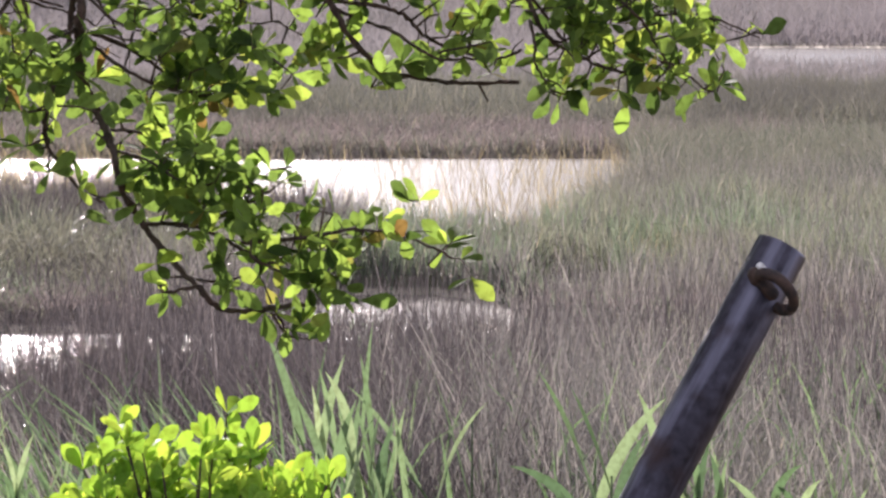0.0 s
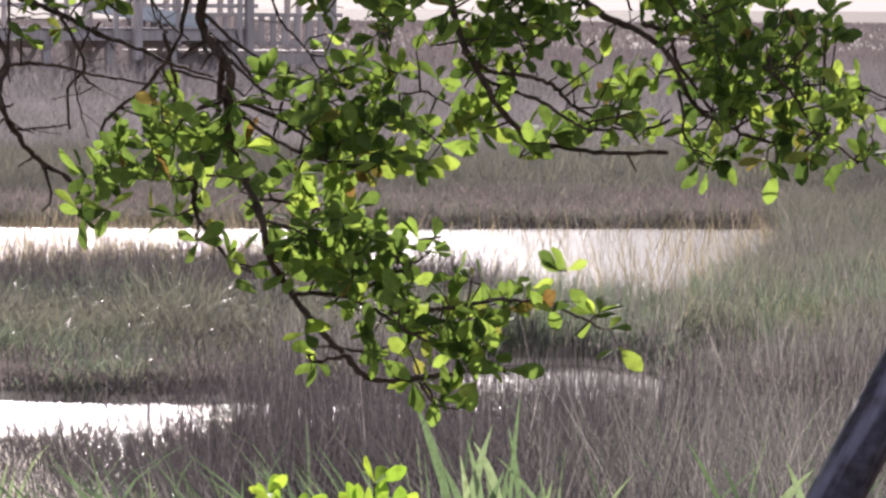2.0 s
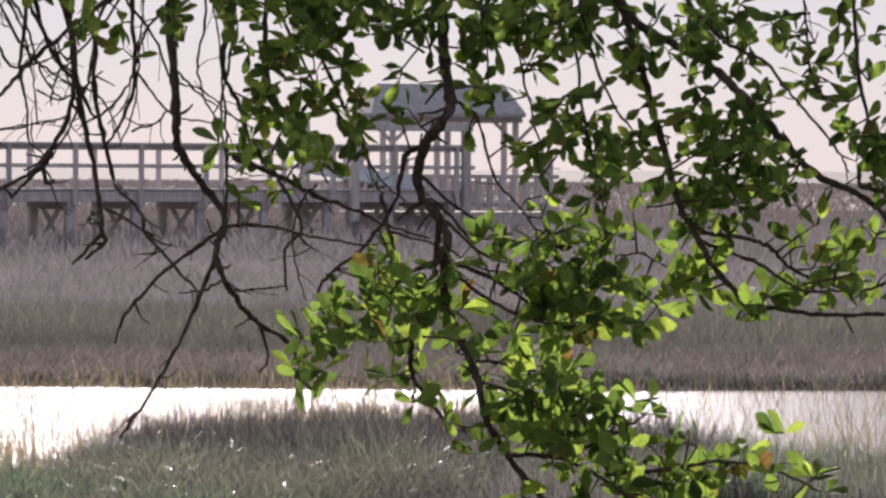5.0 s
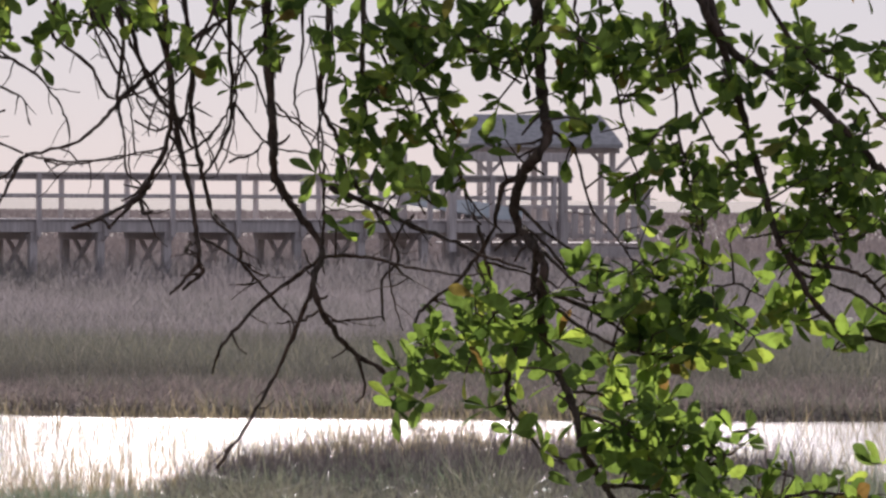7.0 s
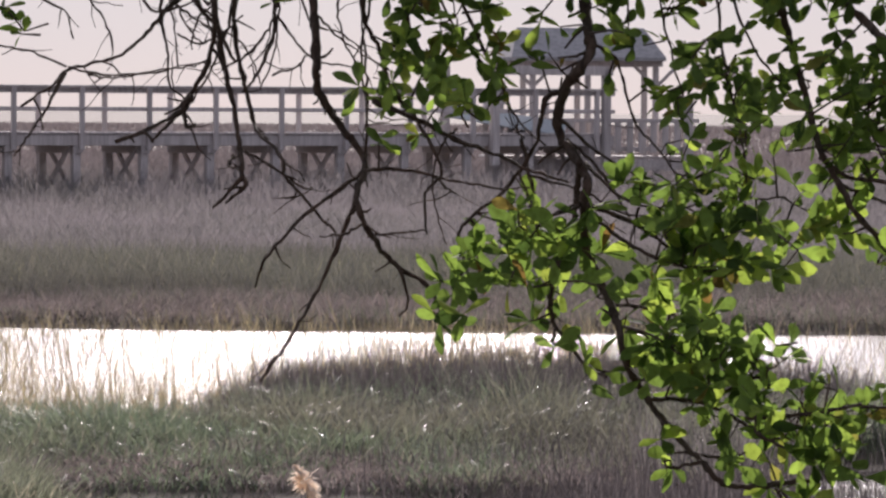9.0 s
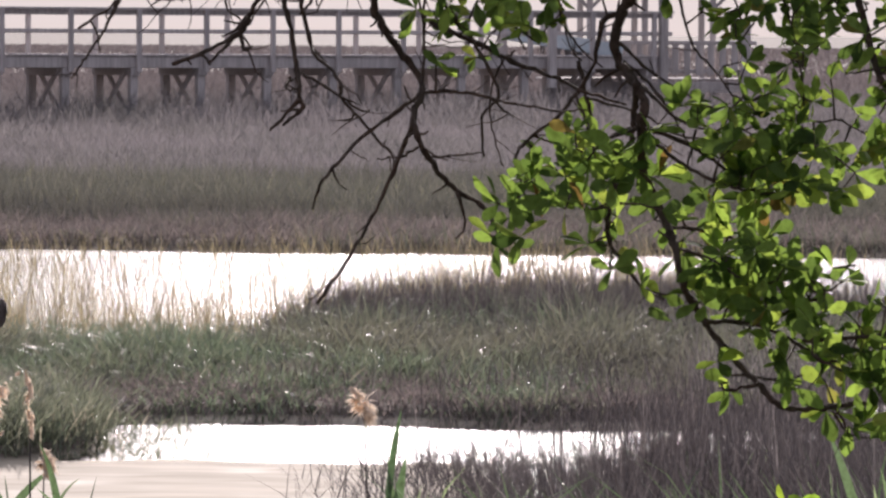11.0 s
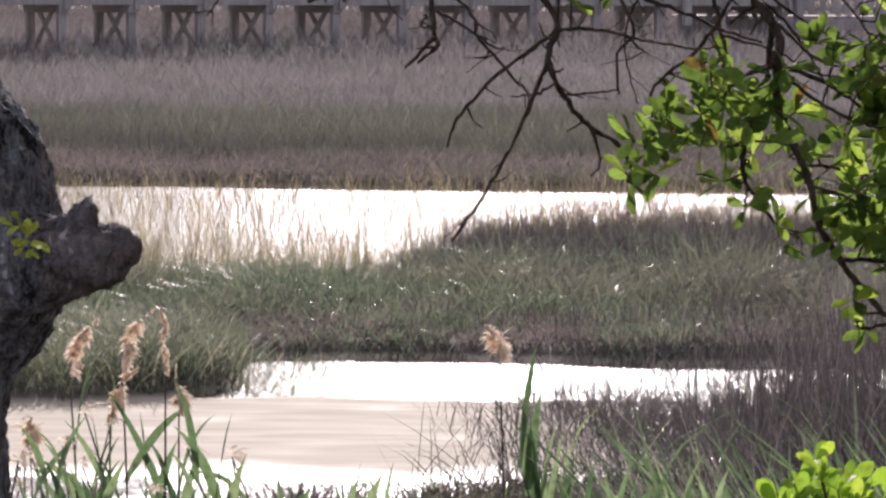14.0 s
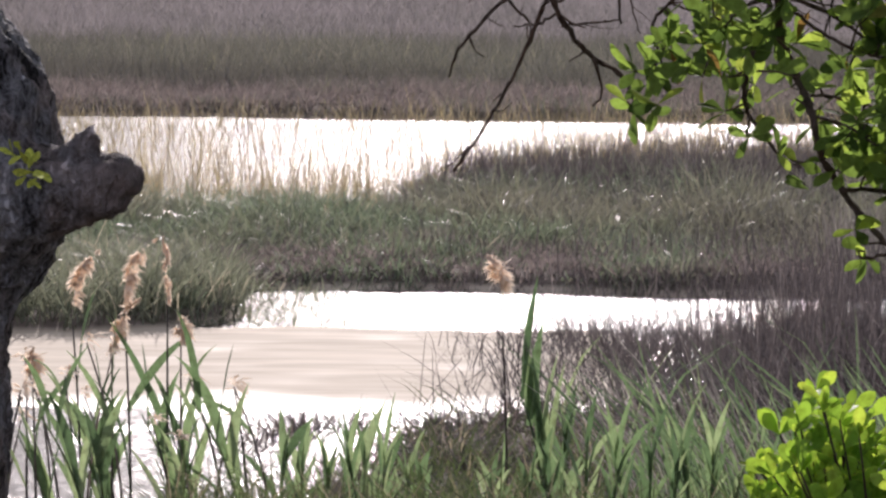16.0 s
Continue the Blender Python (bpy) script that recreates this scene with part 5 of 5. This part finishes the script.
smooth(part("pipe", bm, STEEL, post))
back = post.matrix_world.inverted()


def capsule(a, b2, r):
    """A rounded bar from a to b2."""
    a, b2 = Vector(a), Vector(b2)
    way = (b2 - a).normalized()
    path = [a - way * r * 0.95, a - way * r * 0.6, a, a.lerp(b2, 0.5), b2, b2 + way * r * 0.6, b2 + way * r * 0.95]
    return tube(np.array(path), [r * 0.25, r * 0.8, r, r * 0.94, r, r * 0.8, r * 0.25], 12, 0.03)


def fixed_to_post(name, mesh, mat, label=""):
    v, f = mesh
    return smooth(part(name, ([tuple(back @ Vector(p)) for p in v], f), mat, post, label))


RUST, n, l, b = material("dark_rusty_iron", 0.75)
t = noise_node(n, l, 60.0, 6.0)
l.new(ramp(n, l, t.outputs[0], (0.35, (0.022, 0.018, 0.017)), (0.7, (0.085, 0.05, 0.036))).outputs[0], b.inputs["Base Color"])
b.inputs["Metallic"].default_value = 0.3
bumped(n, l, b, t.outputs[0], 0.5, 0.003)
# near-white colour for the highlight painted at the ring
PALE, n, l, b = material("chipped_white_paint", 0.6)
t = noise_node(n, l, 90.0, 4.0)
l.new(ramp(n, l, t.outputs[0], (0.35, (0.5, 0.48, 0.45)), (0.6, (0.78, 0.76, 0.72))).outputs[0], b.inputs["Base Color"])
fixed_to_post("hinge_lug", capsule((1.295, 7.948, 1.668), (1.322, 7.945, 1.638), 0.0125), RUST, "dark rusty hinge lug")
long_way, short_way = np.array([0.66, 0.0, -0.75]), np.array([0.36, -0.86, 0.3])
ring = np.array([np.array([1.325, 7.932, 1.641]) + 0.037 * (long_way * math.cos(a) + short_way * math.sin(a)) for a in np.linspace(0, 6.28, 25)])
fixed_to_post("hinge_ring", tube(ring, [0.0095] * 25, 10, 0.04), RUST, "dark rusty iron ring")
# small pale blob added where the ring catches the light
fixed_to_post("ring_highlight", capsule((1.303, 7.944, 1.681), (1.311, 7.94, 1.672), 0.0065), PALE, "pale blob standing for the highlight inside the ring")


# ---------------------------------------------------------------- reeds
def ribbon(length, wide, rise, fall, twist, rnd, rows=9):
    """A reed leaf: a folded ribbon that rises, arches over and ends in a point."""
    v, f = [], []
    for i in range(rows + 1):
        s = i / rows
        w = wide * (0.35 + 2.2 * s * (1 - s) ** 0.8 + 0.25 * (1 - s)) * (1 - s ** 4) * 0.8 + 0.0006
        a = rise + fall * s * s
        if i == 0:
            p = Vector((0, 0, 0))
        else:
            p = p + Vector((math.sin(a), 0, math.cos(a))) * (length / rows)
        tw = (1.1 if twist > 0 else -1.1) + twist * (s - 0.4)
        side = Vector((math.sin(tw) * math.cos(a), math.cos(tw), -math.sin(tw) * math.sin(a))) * (w / 2)
        lift = Vector((-math.cos(a), 0, math.sin(a))) * (0.25 * w)
        v += [tuple(p - side + lift), tuple(p), tuple(p + side + lift)]
    for i in range(rows):
        a = 3 * i
        f += [(a, a + 1, a + 4, a + 3), (a + 1, a + 2, a + 5, a + 4)]
    return v, f


REEDS = []


def reed(x, y, tall, leaves, wide=0.026, lean=(0.0, 0.0), plume=0.0, seed=0, fan=0.35, droop=0.5, nod=0.3, full=0.028):
    """One reed: a stalk, long leaves and perhaps a feathery plume."""
    rnd = np.random.RandomState(seed + 100)
    z = float(height(np.array(x), np.array(y)))
    thing = tagged(new("reed"), "tall green marsh reed with a tan seed plume" if plume else "young green marsh reed with long pointed leaves", "reed", group="reeds on the bank")
    thing.matrix_world = pose(x, y, max(z, 0.0) - 0.02)
    pts = [(lean[0] * tall * s * s, lean[1] * tall * s, tall * s * (0.72 if not plume else 1.0)) for s in (0, 0.35, 0.7, 1.0)]
    path = spline(pts, 3)
    v, f = tube(path, np.linspace(0.005, 0.0022, len(path)), 6, 0.04, rnd)
    smooth(part("stalk", (v, f), DRY_GRASS if plume else REED_LEAF, thing))
    for i in range(leaves):
        s = 0.15 + 0.8 * (i + rnd.uniform(0, 0.6)) / leaves
        at = path[min(len(path) - 1, int(s * len(path)))]
        ln = tall * rnd.uniform(0.42, 0.62) * (1.15 - 0.3 * s)
        v, f = ribbon(ln, wide * rnd.uniform(0.7, 1.15), rnd.uniform(0.05, fan) * (2.2 if rnd.uniform() < 0.3 else 1), rnd.uniform(0.05, droop) * (1.6 if rnd.uniform() < 0.25 else 1), rnd.uniform(-1.2, 1.2), rnd)
        ob = smooth(part("leaf", (v, f), REED_LEAF, thing))
        ob.matrix_local = Matrix.Translation(at) @ pose(0, 0, 0, 0, 0, (0 if i % 2 else 180) + rnd.uniform(-70, 70))
    if plume:
        vv, ff = [], []
        tip = Vector(path[-1])
        tufts = [(rnd.uniform(0, 1) if k else 1.0, rnd.choice((-1.0, 1.0), p=(0.3, 0.7)), rnd.uniform(0.6, 1.5)) for k in range(11)]
        for i in range(320 if plume > 0.07 else 14):
            at, way, reach = tufts[i % 11]
            s = min(1.0, max(0.0, at + 0.05 * rnd.normal()))
            base = tip + Vector((lean[0] * plume * s + nod * plume * s * s, lean[1] * plume * s, plume * (s - 0.25 * s * s)))
            width = full * reach * (math.sin(math.pi * min(0.95, 0.15 + 0.8 * s)) + 0.1)
            hang = Vector((way * width * rnd.uniform(0.1, 1.5), width * rnd.normal(0, 0.6), width * rnd.normal(-0.35, 0.5)))
            k = len(vv)
            wide_v = Vector((-hang.y, hang.x, 0.0)).normalized() * 0.003 + Vector((0.002, 0, 0.003))
            midp = base + hang * 0.55 + Vector((0, 0, 0.008))
            vv += [tuple(base), tuple(midp - wide_v), tuple(base + hang * 1.15), tuple(midp + wide_v)]
            ff.append((k, k + 1, k + 2, k + 3))
        part("plume", (vv, ff), PLUME, thing, "feathery tan seed plume")
    REEDS.append(thing)
    return thing


reed(-1.476, 13.58, 0.51, 5, 0.033, (-0.25, 0.0), 0.00, 0, 0.26, 0.6)
reed(-1.444, 13.83, 0.50, 5, 0.033, (-0.22, 0.0), 0.00, 1, 0.26, 0.6)
reed(-1.398, 13.31, 0.42, 5, 0.033, (-0.10, 0.0), 0.00, 2, 0.26, 0.6)
reed(-1.596, 14.67, 0.62, 5, 0.033, (0.10, 0.0), 0.00, 3, 0.26, 0.6)
reed(-1.303, 14.42, 0.58, 5, 0.033, (-0.19, 0.0), 0.00, 4, 0.26, 0.6)
reed(-1.221, 14.06, 0.50, 5, 0.033, (-0.16, 0.0), 0.00, 5, 0.26, 0.6)
reed(-1.048, 13.48, 0.57, 5, 0.033, (-0.25, 0.0), 0.00, 6, 0.26, 0.6)
reed(-1.232, 13.54, 0.43, 5, 0.033, (0.16, 0.0), 0.00, 7, 0.26, 0.6)
reed(-1.533, 14.53, 0.40, 5, 0.033, (0.10, 0.0), 0.00, 8, 0.26, 0.6)
reed(-1.678, 14.48, 0.50, 5, 0.033, (-0.20, 0.0), 0.00, 9, 0.26, 0.6)
reed(-1.560, 14.20, 0.68, 2, 0.026, (-0.04, 0.0), 0.25, 10, 0.42, 0.65, 0.35, 0.016)
reed(-1.420, 14.20, 0.71, 2, 0.026, (-0.03, 0.0), 0.25, 11, 0.42, 0.65, 0.4, 0.016)
reed(-1.475, 14.20, 0.58, 2, 0.026, (0.00, 0.0), 0.20, 12, 0.42, 0.65, 0.4, 0.018)
reed(-1.318, 14.20, 0.72, 1, 0.022, (0.00, 0.0), 0.24, 13, 0.42, 0.65, -0.05, 0.009)
reed(-1.280, 14.20, 0.61, 2, 0.022, (0.00, 0.0), 0.09, 14, 0.42, 0.65, -0.05, 0.018)
reed(-1.690, 14.20, 0.50, 2, 0.026, (-0.02, 0.0), 0.12, 15, 0.42, 0.65, 0.05, 0.018)
reed(-0.400, 16.00, 0.90, 0, 0.020, (-0.03, 0.0), 0.12, 16, 0.42, 0.65, -0.35, 0.026)
reed(-1.065, 15.12, 0.44, 6, 0.038, (0.04, 0.0), 0.00, 17, 0.26, 0.33)
reed(-1.083, 15.96, 0.40, 6, 0.038, (0.08, 0.0), 0.00, 18, 0.26, 0.33)
reed(-0.909, 16.26, 0.44, 6, 0.038, (-0.04, 0.0), 0.00, 19, 0.26, 0.33)
reed(-0.856, 15.71, 0.45, 6, 0.038, (0.05, 0.0), 0.00, 20, 0.26, 0.33)
reed(-0.761, 15.51, 0.38, 6, 0.038, (-0.02, 0.0), 0.00, 21, 0.26, 0.33)
reed(-0.643, 15.45, 0.33, 6, 0.038, (-0.04, 0.0), 0.00, 22, 0.26, 0.33)
reed(-0.254, 16.37, 0.55, 6, 0.038, (0.08, 0.0), 0.00, 23, 0.26, 0.33)
reed(-0.215, 15.60, 0.44, 6, 0.038, (-0.00, 0.0), 0.00, 24, 0.26, 0.33)
reed(0.201, 16.32, 0.48, 6, 0.038, (0.04, 0.0), 0.00, 25, 0.26, 0.33)
reed(0.241, 16.26, 0.41, 6, 0.038, (0.08, 0.0), 0.00, 26, 0.26, 0.33)
reed(-0.232, 14.00, 0.66, 6, 0.036, (-0.14, 0.0), 0.00, 27, 0.12, 0.12)
reed(-0.240, 14.00, 0.56, 4, 0.034, (-0.10, 0.0), 0.00, 28, 0.12, 0.12)
reed(-0.046, 16.50, 0.37, 5, 0.023, (0.00, 0.0), 0.00, 29, 0.48, 0.91)
reed(0.046, 16.50, 0.33, 5, 0.023, (0.00, 0.0), 0.00, 30, 0.48, 0.91)
reed(-0.488, 16.50, 0.31, 5, 0.023, (0.00, 0.0), 0.00, 31, 0.48, 0.91)
reed(0.120, 16.50, 0.40, 5, 0.023, (0.00, 0.0), 0.00, 32, 0.48, 0.91)
reed(1.002, 12.51, 0.59, 5, 0.026, (-0.20, 0.0), 0.00, 33, 0.19, 0.26)
reed(1.082, 12.60, 0.55, 5, 0.026, (-0.19, 0.0), 0.00, 34, 0.19, 0.26)
reed(1.096, 12.16, 0.51, 5, 0.026, (-0.22, 0.0), 0.00, 35, 0.19, 0.26)
reed(1.232, 12.81, 0.53, 5, 0.026, (-0.29, 0.0), 0.00, 36, 0.19, 0.26)
reed(0.977, 12.05, 0.49, 5, 0.026, (-0.14, 0.0), 0.00, 37, 0.19, 0.26)
reed(1.113, 12.28, 0.36, 5, 0.026, (-0.17, 0.0), 0.00, 38, 0.19, 0.26)
reed(1.376, 10.50, 0.60, 5, 0.030, (0.00, 0.0), 0.00, 39, 0.60, 0.78)
reed(1.411, 10.50, 0.55, 5, 0.030, (0.00, 0.0), 0.00, 40, 0.60, 0.78)
reed(1.653, 11.00, 0.42, 5, 0.024, (0.05, 0.0), 0.00, 41, 0.36, 0.52)
reed(1.564, 11.00, 0.50, 5, 0.024, (0.05, 0.0), 0.00, 42, 0.36, 0.52)
reed(1.705, 11.00, 0.37, 5, 0.024, (0.05, 0.0), 0.00, 43, 0.36, 0.52)
reed(1.336, 14.71, 0.64, 4, 0.020, (-0.45, 0.0), 0.00, 52, 0.24, 0.39)
reed(1.615, 15.49, 0.83, 4, 0.020, (-0.45, 0.0), 0.00, 53, 0.24, 0.39)
reed(2.149, 13.00, 0.33, 4, 0.029, (0.10, 0.0), 0.00, 54, 0.60, 0.91)
reed(2.227, 13.00, 0.27, 4, 0.029, (0.10, 0.0), 0.00, 55, 0.60, 0.91)
reed(2.374, 13.00, 0.26, 4, 0.029, (0.10, 0.0), 0.00, 56, 0.60, 0.91)
reed(1.700, 16.00, 0.78, 1, 0.017, (0.00, 0.0), 0.00, 57, 0.42, 0.65)
reed(-1.517, 14.79, 0.48, 1, 0.017, (-0.21, 0.0), 0.03, 58, 0.48, 0.78)
reed(-1.768, 14.62, 0.56, 1, 0.017, (-0.00, 0.0), 0.03, 59, 0.48, 0.78)
reed(-1.541, 13.91, 0.50, 1, 0.017, (-0.07, 0.0), 0.03, 60, 0.48, 0.78)
reed(-1.859, 14.78, 0.43, 1, 0.017, (0.13, 0.0), 0.03, 61, 0.48, 0.78)
reed(-1.202, 13.72, 0.31, 1, 0.017, (-0.13, 0.0), 0.03, 62, 0.48, 0.78)
reed(-1.188, 14.19, 0.39, 1, 0.017, (0.13, 0.0), 0.03, 63, 0.48, 0.78)
reed(-1.283, 14.05, 0.37, 1, 0.017, (-0.17, 0.0), 0.03, 64, 0.48, 0.78)
reed(-1.546, 14.16, 0.57, 1, 0.017, (0.13, 0.0), 0.03, 65, 0.48, 0.78)
reed(-1.393, 13.75, 0.58, 1, 0.017, (-0.18, 0.0), 0.03, 66, 0.48, 0.78)
reed(-1.138, 14.05, 0.50, 1, 0.017, (-0.21, 0.0), 0.03, 67, 0.48, 0.78)
reed(-1.002, 13.95, 0.47, 1, 0.017, (-0.23, 0.0), 0.03, 68, 0.48, 0.78)
reed(-1.652, 14.51, 0.58, 1, 0.017, (-0.19, 0.0), 0.03, 69, 0.48, 0.78)
reed(-1.776, 14.00, 0.45, 1, 0.017, (0.15, 0.0), 0.03, 70, 0.48, 0.78)
reed(-1.690, 14.63, 0.48, 1, 0.017, (-0.09, 0.0), 0.03, 71, 0.48, 0.78)
reed(-1.069, 13.99, 0.46, 1, 0.017, (-0.09, 0.0), 0.03, 72, 0.48, 0.78)
reed(-1.761, 14.00, 0.47, 1, 0.017, (0.11, 0.0), 0.03, 73, 0.48, 0.78)
reed(-0.292, 13.20, 0.26, 8, 0.017, (0.10, 0.0), 0.00, 80, 0.24, 0.45)
reed(-0.200, 13.00, 0.30, 8, 0.017, (-0.12, 0.0), 0.00, 81, 0.24, 0.45)
reed(-0.131, 13.40, 0.44, 8, 0.017, (0.02, 0.0), 0.00, 82, 0.24, 0.45)
reed(-0.061, 12.80, 0.32, 8, 0.017, (0.10, 0.0), 0.00, 83, 0.24, 0.45)
reed(-0.012, 13.20, 0.37, 8, 0.017, (-0.12, 0.0), 0.00, 84, 0.24, 0.45)
reed(0.039, 13.00, 0.33, 8, 0.017, (0.02, 0.0), 0.00, 85, 0.24, 0.45)
reed(0.089, 12.80, 0.30, 8, 0.017, (0.10, 0.0), 0.00, 86, 0.24, 0.45)
reed(0.158, 13.20, 0.40, 8, 0.017, (-0.12, 0.0), 0.00, 87, 0.24, 0.45)
reed(0.199, 13.00, 0.37, 8, 0.017, (0.02, 0.0), 0.00, 88, 0.24, 0.45)
reed(0.248, 12.90, 0.32, 8, 0.017, (0.10, 0.0), 0.00, 89, 0.24, 0.45)
reed(0.380, 13.50, 0.35, 8, 0.017, (-0.12, 0.0), 0.00, 90, 0.24, 0.45)
reed(-0.940, 14.20, 0.35, 8, 0.017, (0.02, 0.0), 0.00, 91, 0.24, 0.45)
reed(-0.872, 14.00, 0.32, 8, 0.017, (0.10, 0.0), 0.00, 92, 0.24, 0.45)
reed(-0.755, 14.00, 0.37, 8, 0.017, (-0.12, 0.0), 0.00, 93, 0.24, 0.45)
reed(-0.710, 14.20, 0.39, 8, 0.017, (0.02, 0.0), 0.00, 94, 0.24, 0.45)
reed(-0.650, 14.10, 0.33, 8, 0.017, (0.10, 0.0), 0.00, 95, 0.24, 0.45)
reed(-0.361, 13.60, 0.25, 8, 0.017, (-0.12, 0.0), 0.00, 96, 0.24, 0.45)

# ---------------------------------------------------------------- the bright shrub
shrub = tagged(new("shrub"), "low leafy shrub with fresh yellow-green leaves", "shrub")
SX, SY = 0.47, 9.0
shrub.matrix_world = pose(SX, SY, float(height(np.array(SX), np.array(SY))))
rnd = np.random.RandomState(77)
SLEAF_V, SLEAF_F = leaf_mesh(0.05, 0.023)
items = []
for i in range(240):
    side, deep = rnd.uniform(-0.26, 0.26), rnd.normal(0, 0.1)
    high = 0.515 - 1.5 * side ** 2 - 0.4 * max(0, side) ** 2 + 0.035 * math.sin(side * 31) + rnd.uniform(-0.24, 0.05)
    path = spline([(side * 0.2, deep * 0.3, -0.03), (side * 0.55 + rnd.normal(0, 0.02), deep * 0.7, high * 0.5), (side, deep, high)], 5)
    v, f = tube(path, np.linspace(0.005, 0.0018, len(path)), 5, 0.08, rnd)
    smooth(part("stem", (v, f), TWIG_BARK, shrub))
    for j in range(22):
        at = path[int(len(path) * rnd.uniform(0.12, 1.0)) - 1] if j > 4 else path[-1]
        way = np.array([rnd.normal(0, 0.7), rnd.normal(0, 0.7), rnd.uniform(0.2, 1.6)])
        items.append((np.array(at), turned(way, rnd), rnd.uniform(0.55, 1.3)))
sleaf = bpy.data.meshes.new("leaf")
sleaf.from_pydata(SLEAF_V.tolist(), [], SLEAF_F.tolist())
sleaf.materials.append(SHRUB_LEAF)
sleaf.shade_smooth()
items.sort(key=lambda it: it[0][1])
for base, rot, size in items[:300]:
    ob = new("leaf", sleaf)
    ob.parent = shrub
    ob.matrix_local = Matrix.Translation(base) @ Matrix(rot.tolist()).to_4x4() @ Matrix.Scale(size, 4)
rest = items[300:]
verts = np.concatenate([base + size * (SLEAF_V @ rot.T) for base, rot, size in rest])
faces = np.concatenate([SLEAF_F + i * len(SLEAF_V) for i in range(len(rest))])
tagged(smooth(fast_mesh("foliage", verts, faces, SHRUB_LEAF, shrub)), "fresh yellow-green leaves", kind="stuff")
